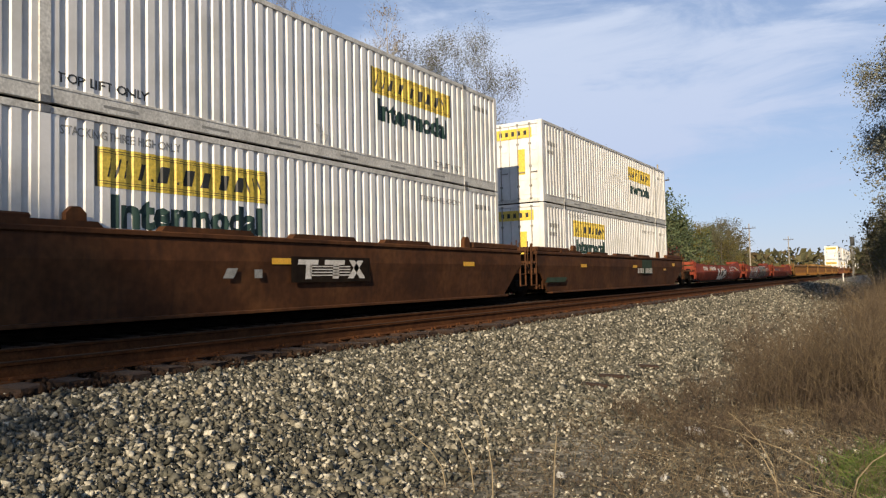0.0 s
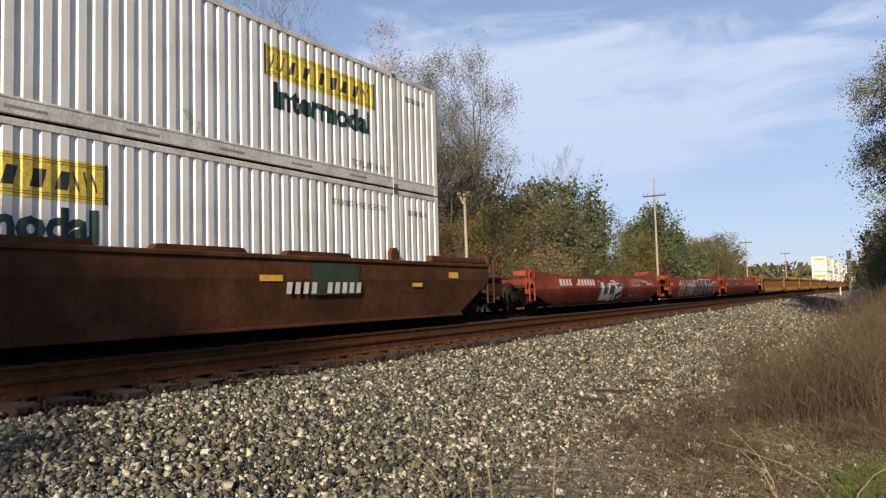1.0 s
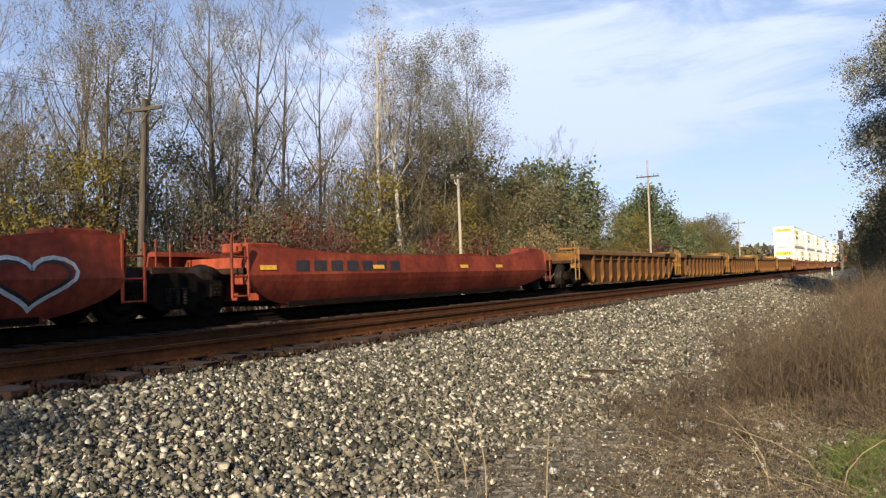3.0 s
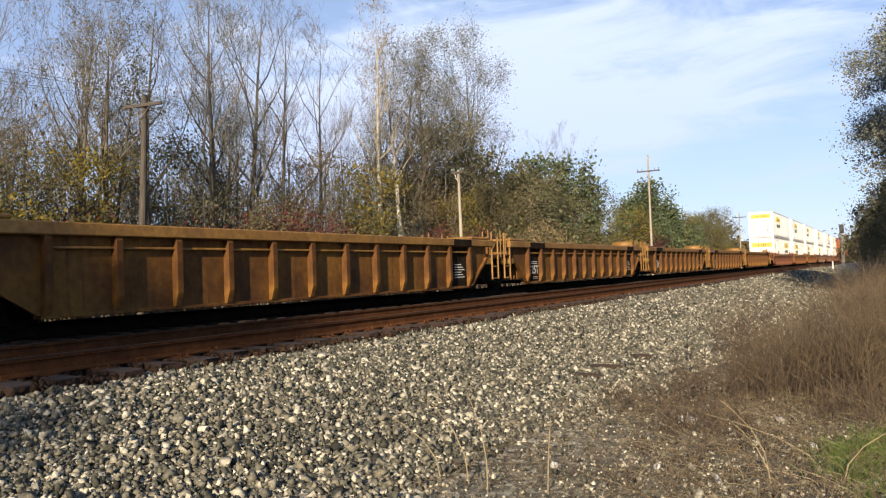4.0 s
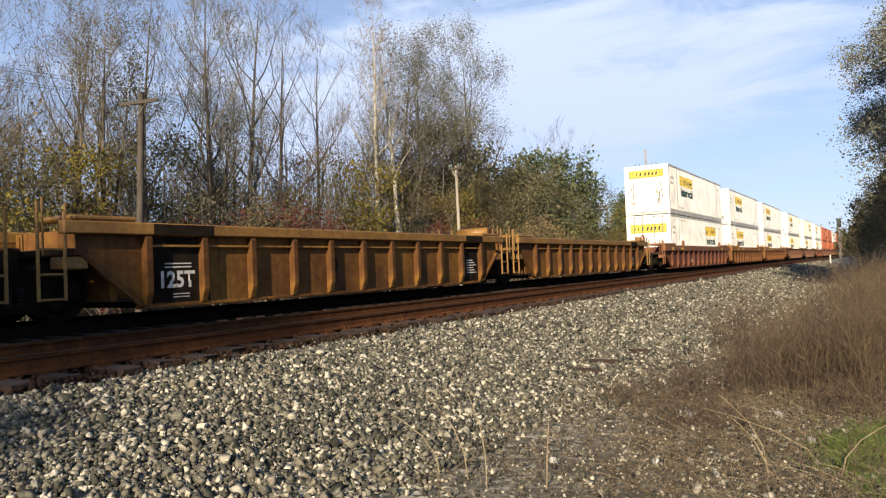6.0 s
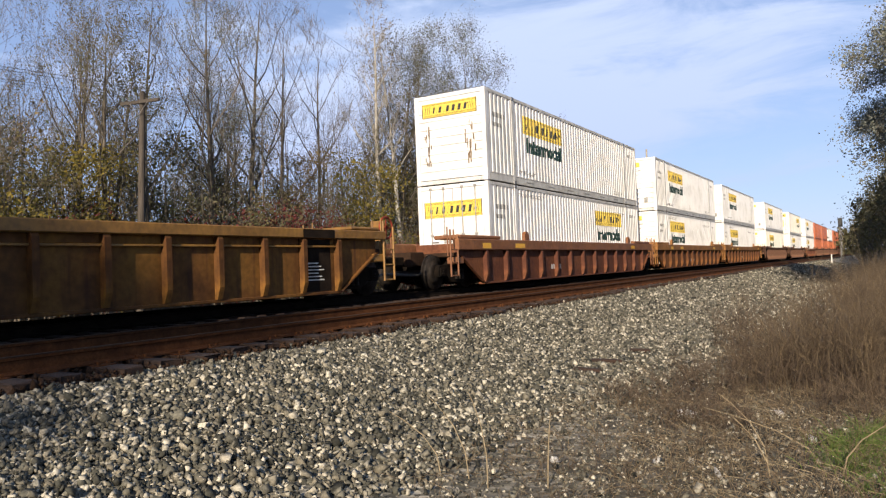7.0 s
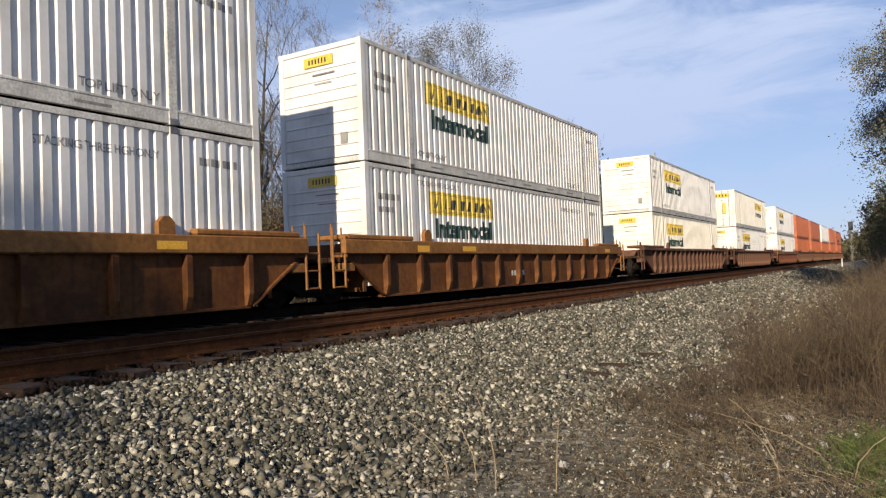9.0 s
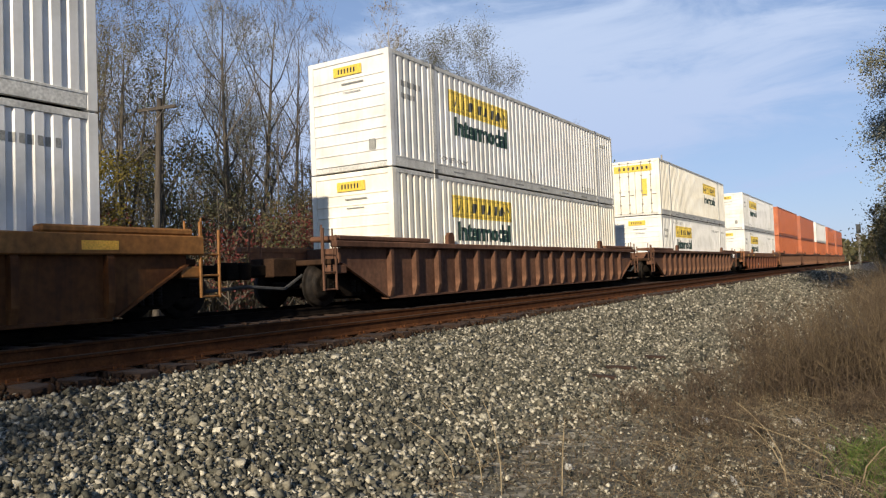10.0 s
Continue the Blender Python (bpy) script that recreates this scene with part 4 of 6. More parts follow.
# ---- poles, wires, signal ----
def utility_pole(x, y, h, arm_z, mat, lean=0.0, arms=1, label="", radius=0.13, reach=1.0):
    p = empty("utility_pole")
    tagged(p, label, "utility pole", "poles along the line")
    bm = bmesh.new()
    tube(bm, (0, 0, -0.3), (0, 0, h), radius * 1.15, radius * 0.75, 12)
    part("pole", bm, mat, p, smooth=False)
    for k in range(arms):
        z = arm_z - 0.45 * k
        part("crossarm", boxes((-1.1 * reach, 1.1 * reach, -0.16, -0.06, z - 0.06, z + 0.06), bevel=0.01), M["dark_pole"], p, "dark weathered crossarm")
        for ax in (-1.0 * reach, -0.6 * reach, 0.6 * reach, 1.0 * reach):
            bm = tubes(((ax, -0.11, z + 0.06), (ax, -0.11, z + 0.16), 0.018), ((ax, -0.11, z + 0.14), (ax, -0.11, z + 0.26), 0.045))
            part("insulator", bm, M["insulator"], p)
        part("brace", tubes(((-0.5 * reach, -0.17, z - 0.05), (0, -0.16, z - 0.5), 0.015), ((0.5 * reach, -0.17, z - 0.05), (0, -0.16, z - 0.5), 0.015)), M["steel"], p)
    g = ground_z(x, y)
    p.matrix_basis = pose(x, y, g, 0, lean, 0)
    return p


POLES = ((-24.0, 17.8, 8.7, 8.3, "dark_pole", 3.4, 1, "dark weathered timber pole with crossarms at the wood"),
         (-22.0, 39.0, 7.9, 7.75, "pole", -0.6, 1, "pale timber pole with a short crossarm"),
         (-19.0, 70.7, 12.3, 10.7, "pole", 0.0, 1, "tall pale timber pole with one crossarm"),
         (-21.0, 135.0, 10.2, 9.4, "pole", 0.0, 1, "pale timber pole far along the line"),
         (-21.0, 190.0, 10.2, 9.4, "pole", 0.0, 1, "pale timber pole far along the line"))
for x, y, h, az, mt, lean, arms, lab in POLES:
    utility_pole(x, y, h, az, M[mt], lean, arms, lab, 0.135 if mt == "dark_pole" else 0.105, 0.4 if y == 39.0 else 1.0)


def wire(a, b, sag, label):
    lines = []
    a, b = Vector(a), Vector(b)
    ps = [a.lerp(b, i / 14) - Vector((0, 0, sag * 4 * (i / 14) * (1 - i / 14))) for i in range(15)]
    ob = link_data("overhead_wire", tubes_mesh("overhead_wire", [(ps, [0.009] * 15, 4)]), M["wire"])
    tagged(ob, label, "wire", "overhead wires", "structure")


for dx in (-1.0, -0.6, 0.6, 1.0):
    wire((-24.3 + dx, 17.7, 7.75), (-26 + dx, -22, 8.2), 0.7, "thin sagging overhead wire between poles")
    wire((-24.3 + dx, 17.7, 7.75), (-22 + dx, 38.9, 6.9), 0.5, "thin sagging overhead wire between poles")
wire((-30, 16, 20.6), (-30, 50, 13.2), 0.3, "long overhead wire running up past the trees")
wire((-30.5, 16, 17.0), (-30.5, 50, 13.0), 0.3, "long overhead wire running up past the trees")


def line_signal():
    s = empty("railway_signal")
    tagged(s, "grey railway signal mast far along the line", "signal")
    part("mast", tubes(((0, 0, -0.4), (0, 0, 6.4), 0.09)), M["steel"], s)
    part("head", boxes((-0.32, 0.32, -0.1, 0.1, 5.0, 6.4), bevel=0.05), M["black"], s)
    part("ladder", boxes((-0.2, -0.16, 0.2, 0.24, 0.2, 5.0), (0.16, 0.2, 0.2, 0.24, 0.2, 5.0)), M["steel"], s)
    s.matrix_basis = pose(-5.4, 131, -0.4)


line_signal()


def marker_post():
    p = link_mesh("marker_post", boxes((-0.06, 0.06, -0.06, 0.06, -0.3, 1.0), bevel=0.02), M["mark"], None, at=pose(-4.6, 88, -0.6))
    tagged(p, "short white marker post beside the track", "post")


marker_post()

# ---- the train ----
CL, CW, CH = 16.154, 2.59, 2.896
CAST = (CL - 12.192) / 2
N_WAVE = 58
WAVE = (CL - 0.30) / N_WAVE
MOVERS, WHEELS = [], []
MESHES = {}


def cached(key, mat, maker):
    k = (key, mat.name)
    if k not in MESHES:
        bm = maker()
        me = bpy.data.meshes.new(key)
        bm.to_mesh(me)
        bm.free()
        me.materials.append(mat)
        MESHES[k] = me
    return MESHES[k]


def wave_breaks():
    out = []
    for i in range(N_WAVE):
        y = 0.15 + i * WAVE
        out += [(y, 0.0), (y + 0.50 * WAVE, 0.0), (y + 0.60 * WAVE, 0.038), (y + 0.90 * WAVE, 0.038)]
    return out + [(CL - 0.15, 0.0)]


BREAKS = wave_breaks()
BREAK_Y = np.array([b[0] for b in BREAKS])
BREAK_D = np.array([b[1] for b in BREAKS])


def side_x(y):
    return CW / 2 - 0.012 - float(np.interp(y, BREAK_Y, BREAK_D))


def side_panel():
    bm = bmesh.new()
    prev = None
    for y, d in BREAKS:
        a = bm.verts.new((CW / 2 - 0.012 - d, y, 0.27))
        b = bm.verts.new((CW / 2 - 0.012 - d, y, CH - 0.10))
        if prev:
            bm.faces.new((prev[0], a, b, prev[1]))
        prev = (a, b)
    return bm


def drape(bm):
    """Lays a flat shape on the corrugated side."""
    lo, hi = min(v.co.y for v in bm.verts), max(v.co.y for v in bm.verts)
    for y in BREAK_Y:
        if lo < y < hi:
            bmesh.ops.bisect_plane(bm, geom=bm.verts[:] + bm.edges[:] + bm.faces[:], plane_co=(0, y, 0), plane_no=(0, 1, 0))
    for v in bm.verts:
        v.co.x = side_x(v.co.y) + 0.005 + v.co.x
    return bm


def moved(bm, dx=0.0, dy=0.0, dz=0.0):
    bmesh.ops.translate(bm, verts=bm.verts, vec=(dx, dy, dz))
    return bm


def banner_marks(y0, z0, w, h):
    """Plain dark bars of a banner's lettering and ornament: (rects for bars, rects for thin lines)."""
    bars, lines = [], []
    x = y0 + 0.20 * w
    for i, k in enumerate((0.05, 0.02, 0.085, 0.02, 0.085, 0.09, 0.09, 0.085)):
        tall = 0.09 if i in (1, 3) else 0.46
        bars.append((x, x + 0.55 * k * w, z0 + 0.26 * h, z0 + (0.24 + tall) * h, 0.02 * w if tall > 0.2 else 0))
        x += (k + 0.018) * w
    for f in (0.08, 0.14, 0.86, 0.92):
        lines.append((y0 + 0.02 * w, y0 + 0.98 * w, z0 + f * h, z0 + (f + 0.014) * h))
    for k in range(3):
        lines.append((y0 + (0.05 + 0.04 * k) * w, y0 + (0.058 + 0.04 * k) * w, z0 + 0.26 * h, z0 + 0.74 * h, 0.02 * w))
        lines.append((y0 + (0.86 + 0.04 * k) * w, y0 + (0.867 + 0.04 * k) * w, z0 + 0.26 * h, z0 + 0.74 * h, -0.02 * w))
    lines += [(y0, y0 + 0.012 * w, z0, z0 + h), (y0 + 0.988 * w, y0 + w, z0, z0 + h)]
    return bars, lines


def to_end(bm):
    """Turns shapes that face +x so that they face -y, laid out from x = 0."""
    for v in bm.verts:
        x, y, z = v.co
        v.co = Vector((y, -x, z))
    return bm


def nose_end():
    outline = [(0.07, 0.16), (0.03, 0.16)]
    for i in range(8):
        z = 0.42 + i * 0.27
        outline += [(0.03, z), (0.008, z + 0.012), (0.008, z + 0.04), (0.03, z + 0.052)]
    outline += [(0.03, CH - 0.10), (0.07, CH - 0.10)]
    return extrude_yz(bmesh.new(), outline, -CW / 2 + 0.151, CW / 2 - 0.151)


def door_leaf(x0, x1):
    bm = boxes((x0, x1, 0.03, 0.075, 0.14, CH - 0.14))
    for i in range(5):
        z = 0.28 + i * 0.52
        box(bm, x0 + 0.05, x1 - 0.05, 0.018, 0.03, z, z + 0.30)
    return bm


def lock_bar(x):
    bm = tubes(((x, 0.0, 0.08), (x, 0.0, CH - 0.08), 0.018), sides=6)
    for z in (0.10, 0.55, 1.25, 2.05, CH - 0.14):
        box(bm, x - 0.05, x + 0.05, 0.0, 0.03, z, z + 0.07)
    box(bm, x - 0.02, x + 0.26, -0.012, 0.012, 1.05, 1.09)
    return bm


def container(paint, banner_at, end, label, upper, words="", worn=False):
    """A 16 m box: banner_at: metres from its leading end to the banner, or None; end: nose or doors."""
    c = empty("shipping_container")
    tagged(c, label, "container", "stacked shipping containers")
    mat = M[paint]
    rail = M["white_rail"] if paint in ("white", "cream") else mat
    flip = Matrix.Translation((0, CL, 0)) @ Matrix.Rotation(math.pi, 4, "Z")

    def add(name, key, mt, maker, lab="", at=None, parent=None):
        return link_data(name, cached(key, mt, maker), mt, parent or c, lab, at)

    for at in (None, flip):
        add("side_panel", "side_panel", mat, side_panel, "corrugated steel side", at)
        add("bottom_rail", "bottom_rail", rail, lambda: boxes((CW / 2 - 0.09, CW / 2 - 0.004, 0.178, CL - 0.178, 0.02, 0.265), (CW / 2 - 0.09, CW / 2 + 0.004, 0.178, CL - 0.178, 0.235, 0.28), bevel=0.006), "", at)
        add("top_rail", "top_rail", rail, lambda: boxes((CW / 2 - 0.08, CW / 2 - 0.002, 0.16, CL - 0.16, CH - 0.11, CH - 0.004), bevel=0.006), "", at)
        for y in (CAST, CL - CAST):
            add("lifting_post", "lifting_post_%.1f" % y, rail if upper else mat, lambda: boxes((CW / 2 - 0.10, CW / 2 + 0.006, y - 0.09, y + 0.09, 0.0, CH), bevel=0.008), "", at)
            for z in (-0.004, CH - 0.118):
                add("corner_casting", "casting_%.1f_%.1f" % (y, z), M["steel"], lambda: boxes((CW / 2 - 0.12, CW / 2 + 0.014, y - 0.085, y + 0.085, z, z + 0.122), bevel=0.01), "", at)
        for x in (-1, 1):
            add("corner_post", "corner_post_%d" % x, mat, lambda: boxes((x * CW / 2 - 0.075, x * CW / 2 + 0.075, 0.0, 0.16, 0.0, CH) if False else ((CW / 2 - 0.15, CW / 2) + (0.0, 0.17, 0.0, CH) if x > 0 else (-CW / 2, -CW / 2 + 0.15) + (0.0, 0.17, 0.0, CH)), bevel=0.01), "", at)
    add("roof", "roof", mat, lambda: boxes((-CW / 2 + 0.081, CW / 2 - 0.081, 0.17, CL - 0.17, CH - 0.06, CH - 0.02)))
    add("floor", "floor_pan", M["truck"], lambda: boxes((-CW / 2 + 0.091, CW / 2 - 0.091, 0.17, CL - 0.17, 0.04, 0.16)))
    for at in (None, flip):
        add("header", "header", mat, lambda: boxes((-CW / 2 + 0.151, CW / 2 - 0.151, 0.004, 0.12, CH - 0.13, CH - 0.006), bevel=0.006), "", at)
        add("door_sill", "end_sill", rail, lambda: boxes((-CW / 2 + 0.151, CW / 2 - 0.151, 0.0, 0.12, 0.01, 0.135), bevel=0.006), "", at)
        if end == "nose" or at is flip:
            add("end_wall", "nose_end", mat, nose_end, "ribbed end wall", at)
        else:
            for x0, x1 in ((-CW / 2 + 0.152, -0.01), (0.01, CW / 2 - 0.152)):
                d = add("door", "door_%.2f" % x0, mat, lambda: door_leaf(x0, x1))
                for f in (0.3, 0.72):
                    add("lock_bar", "lock_bar_%.2f_%.1f" % (x0, f), M["steel"], lambda: lock_bar(x0 + (x1 - x0) * f), parent=d)
    if worn:
        add("band", "high_band", M["yellow"], lambda: to_end(plates((-1.0, 1.0, 2.18, 2.62), x=0.002)), "yellow banner on the end wall")
        b, ln = banner_marks(-1.0, 2.18, 2.0, 0.44)
        add("band_print", "high_band_marks", M["black"], lambda: to_end(plates(*b, *ln, x=0.006)))
    elif end == "nose":
        add("band", "end_band", M["yellow"], lambda: to_end(plates((-0.45, 0.45, 2.42, 2.66), x=0.002)), "yellow banner on the end wall")
        add("band_print", "end_band_marks", M["black"], lambda: to_end(plates(*[(-0.30 + 0.1 * i, -0.255 + 0.1 * i, 2.48, 2.60) for i in range(6)], x=0.006)))
        for i, rect in enumerate(((0.62, 0.82, 0.45, 0.72), (-0.2, 0.5, 2.2, 2.23), (-0.15, 0.4, 1.98, 2.0))):
            add("placard", "end_placard_%d" % i, M["grey_mark"], lambda: to_end(plates(rect, x=0.006)))
    elif end == "band":
        add("band", "wide_band", M["yellow"], lambda: to_end(plates((-1.05, 1.05, 1.85, 2.36), x=-0.012)), "yellow banner across the doors")
        b, ln = banner_marks(-1.05, 1.85, 2.1, 0.51)
        add("band_print", "wide_band_marks", M["black"], lambda: to_end(plates(*b, *ln, x=-0.008)))
    else:
        add("band", "door_band", M["yellow"], lambda: to_end(plates((-1.1, 0.9, 2.30, 2.66), (0.32, 0.62, 1.0, 1.9), x=-0.012)), "yellow banner on the doors")
        add("band_print", "door_band_marks", M["black"], lambda: to_end(plates(*[(-0.85 + 0.24 * i, -0.74 + 0.24 * i, 2.40, 2.56) for i in range(7)], x=-0.008)))
    if worn:
        wr = random.Random(12)
        for side in (-0.84, 0.72):
            for i in range(16):
                x, z = side + wr.gauss(0, 0.07), wr.uniform(0.55, 1.95)
                w, h = wr.uniform(0.012, 0.05), wr.uniform(0.10, 0.34)
                add("wear_streak", "wear_%.1f_%d" % (side, i), M["rub"], lambda: to_end(plates((x, x + w, z, z + h, wr.uniform(-0.015, 0.015)), x=0.008 + 0.0015 * (i % 4))), "rusty rubbed wear mark")
    if banner_at is not None:
        y0, z0, w, h = banner_at, 1.80, 3.62, 0.62
        bars, lines = banner_marks(y0, z0, w, h)
        add("banner", "banner_%.1f" % y0, M["yellow"], lambda: drape(plates((y0, y0 + w, z0, z0 + h))), "yellow painted banner")
        add("banner_print", "banner_print_%.1f" % y0, M["black"], lambda: moved(drape(plates(*bars, *lines)), dx=0.003))
        add("lettering", "intermodal_%.1f" % y0, M["green_black"], lambda: drape(moved(text_mesh("Intermodal", 0.54, 3.2, 0.045), 0, y0 + 0.25, 1.16)), "dark green word Intermodal")
    for i in range(6):
        y = 2.9 + 1.9 * i
        add("rail_slot", "slot_%d" % i, M["grey_mark"] if paint in ("white", "cream") else M["soot"], lambda: plates((y, y + 0.62, 0.10, 0.145), x=CW / 2 - 0.001))
    if paint == "white":
        if upper:
            add("lettering", "top_lift", M["grey_mark"] if not words else M["black"], lambda: drape(moved(text_mesh("TOP LIFT ONLY", 0.15, 1.55), 0, CAST + 0.2, 0.36)), "stencilled words")
            add("lettering", "top_lift_b", M["grey_mark"], lambda: drape(moved(text_mesh("TOP LIFT ONLY", 0.15, 1.45), 0, CL - CAST - 1.7, 0.36)), "stencilled words")
        else:
            add("lettering", "stacking", M["grey_mark"], lambda: drape(moved(text_mesh("STACKING THREE HIGH ONLY", 0.14, 2.1), 0, CL - CAST - 2.4, 2.32)), "stencilled words")
            add("lettering", "stacking_b", M["grey_mark"], lambda: drape(moved(text_mesh("STACKING THREE HIGH ONLY", 0.14, 2.1), 0, CAST + 0.25, 2.52)), "stencilled words")
        marks = [(CL - 1.45 + 0.13 * i, 2.30, 0.14) for i in range(7)] + [(0.5 + 0.13 * i, 2.05, 0.15) for i in range(7)] + [(0.5 + 0.13 * i, 1.75, 0.13) for i in range(5)]
        for i, (y, z, h) in enumerate(marks):
            add("stencil", "side_mark_%d" % i, M["grey_mark"], lambda: drape(plates((y, y + 0.08, z, z + h))))
        add("placard", "diamond", M["white_rail"], lambda: drape(plates((7.9, 8.1, 0.34, 0.52, 0.12), (7.9, 8.1, 0.52, 0.70, -0.12))))
    return c


FRONT, BACK = 2.78, 9.76
STACKS = (  # start along the train, upper (paint, banner, end), lower (paint, banner, end)
    (3.95, ("white", BACK, "nose"), ("white", FRONT, "nose")),
    (23.54, ("white", BACK, "doors"), ("white", FRONT, "doors")),
    (180.75, ("white", FRONT, "nose"), ("white", BACK, "band")),
    (200.6, ("white", FRONT, "nose"), ("white", FRONT, "nose")),
    (220.05, ("white", FRONT, "nose"), ("white", FRONT, "nose")),
    (243.85, ("white", FRONT, "nose"), ("cream", FRONT, "nose")),
    (267.3, ("cream", BACK, "doors"), ("white", FRONT, "nose")),
    (290.8, ("white", FRONT, "nose"), ("white", FRONT, "nose")),
    (310.0, ("orange", None, "doors"), ("orange", None, "doors")),
    (329.4, ("russet", None, "doors"), ("orange", None, "nose")),
    (348.8, ("white", None, "nose"), ("orange", None, "doors")),
    (368.2, ("orange", None, "doors"), ("orange", None, "doors")),
    (387.6, ("russet", None, "nose"), ("orange", None, "doors")),
)
for k, (u, up, low) in enumerate(STACKS):
    for upper, (paint, banner, end) in ((True, up), (False, low)):
        col = {"white": "white", "cream": "off-white", "orange": "orange", "russet": "dark russet"}[paint]
        place = "stacked on another" if upper else "in a well car"
        style = {"nose": "ribbed end wall", "doors": "double doors", "band": "yellow-banded doors"}[end]
        text = "%s corrugated container with %s %s" % (col, style, place)
        ob = container(paint, banner, end, text, upper, "dark" if k in (0, 3) else "", k == 2 and upper)
        MOVERS.append((ob, u, 0.358 + (CH + 0.03 if upper else 0.0)))


# ---- well cars ----
def wheelset_mesh():
    bm = tubes(((-1.08, 0, 0), (1.08, 0, 0), 0.085), sides=10)
    for s in (-1, 1):
        tube(bm, (s * 0.69, 0, 0), (s * 0.82, 0, 0), 0.483, 0.478, 28)
        tube(bm, (s * 0.665, 0, 0), (s * 0.69, 0, 0), 0.510, 0.510, 28)
        tube(bm, (s * 0.82, 0, 0), (s * 0.845, 0, 0), 0.36, 0.20, 20)
        for i in range(3):
            a = i * 2.0944
            tube(bm, (s * 1.08, 0.05 * math.cos(a), 0.05 * math.sin(a)), (s * 1.11, 0.05 * math.cos(a), 0.05 * math.sin(a)), 0.015, sides=5)
    return bm


def side_frame_mesh():
    bm = bmesh.new()
    half = [(0.0, 0.20), (0.36, 0.20), (0.60, 0.36), (0.72, 0.40), (0.76, 0.36), (1.06, 0.36), (1.10, 0.52), (1.02, 0.68), (0.60, 0.70), (0.40, 0.82), (0.0, 0.84)]
    outline = half + [(-y, z) for y, z in half[-2:0:-1]]
    extrude_yz(bm, outline, -0.07, 0.07)
    for s in (-1, 1):
        box(bm, -0.10, 0.10, s * 0.89 - 0.14, s * 0.89 + 0.14, 0.37, 0.62, bevel=0.03)
    return bm


def spring_mesh():
    """One coil spring as a ridged body."""
    prof = []
    for i in range(6):
        z = 0.27 + i * 0.052
        prof += [(0.050, z), (0.068, z + 0.018), (0.050, z + 0.036)]
    vs = [(r * math.cos(t), r * math.sin(t), z) for r, z in prof for t in [k * math.tau / 8 for k in range(8)]]
    bm = bmesh.new()
    bv = [bm.verts.new(v) for v in vs]
    for i in range(len(prof) - 1):
        for k in range(8):
            bm.faces.new((bv[i * 8 + k], bv[i * 8 + (k + 1) % 8], bv[(i + 1) * 8 + (k + 1) % 8], bv[(i + 1) * 8 + k]))
    return bm


def truck(car, y):
    bol = link_data("truck", cached("bolster", M["truck"], lambda: boxes((-0.95, 0.95, -0.18, 0.18, 0.48, 0.72), (-0.25, 0.25, -0.25, 0.25, 0.72, 0.86), bevel=0.03)), None, car, "grimy cast steel wheel truck", pose(0, y, 0))
    for s in (-1, 1):
        link_data("side_frame", cached("side_frame", M["truck"], side_frame_mesh), None, bol, "", pose(s * 0.99, 0, 0))
        for dy in (-0.17, 0.0, 0.17):
            link_data("spring", cached("spring", M["tread"], spring_mesh), None, bol, "", pose(s * 1.08, dy, 0))
        w = link_data("wheelset", cached("wheelset", M["tread"], wheelset_mesh), None, bol, "steel wheels on an axle", pose(0, s * 0.89, 0.483), True)
        WHEELS.append((w, s * 0.89))


KINDS = {  # paint, chord colour, top, chord height, bottom, sheet half width, ribs apart
    "brown": dict(paint="brown", chord="brown", top=1.50, chord_h=0.10, low=0.13, half=1.50, ribs=None),
    "red": dict(paint="red", chord="red", top=1.20, chord_h=0.08, low=0.17, half=1.50, ribs=None),
    "ochre": dict(paint="ochre", chord="ochre_chord", top=1.53, chord_h=0.20, low=0.20, half=1.36, ribs=1.08),
    "rust": dict(paint="rust", chord="rust_chord", top=1.41, chord_h=0.32, low=0.14, half=1.36, ribs=1.40),
    "tawny": dict(paint="tawny", chord="tawny_chord", top=1.41, chord_h=0.32, low=0.14, half=1.36, ribs=1.40),
    "dark": dict(paint="dusky", chord="dusky", top=1.41, chord_h=0.14, low=0.14, half=1.34, ribs=1.04),
}


RED_LOW, RED_KNEE, RED_TOP, RED_FRONT, RED_END = 0.17, 0.76, 1.19, 1.29, 1.42


def red_x(z):
    """Half width of a red car's folded side: widest at the knee, drawn in above and below."""
    if z < RED_KNEE:
        return 1.50 - 0.24 * ((RED_KNEE - z) / (RED_KNEE - RED_LOW)) ** 1.3
    return 1.50 - 0.23 * (z - RED_KNEE)


def red_top(y, a, b):
    d = min(y - a, b - y)
    f = min(1.0, max(0.0, (3.6 - d) / 3.0))
    return RED_TOP + ((RED_FRONT if y - a < b - y else RED_END) - RED_TOP) * f * f * (3 - 2 * f)


def red_low(y, a, b, cut_a, cut_b):
    """Lower edge: cut away over the wheels, by cut_a and cut_b metres at the two ends."""
    d = min(1.0, (y - a) / cut_a, (b - y) / cut_b)
    f = 1 - d
    return RED_LOW + 0.54 * (0.35 * f + 0.65 * (1 - math.sqrt(max(0.0, 1 - f * f))))


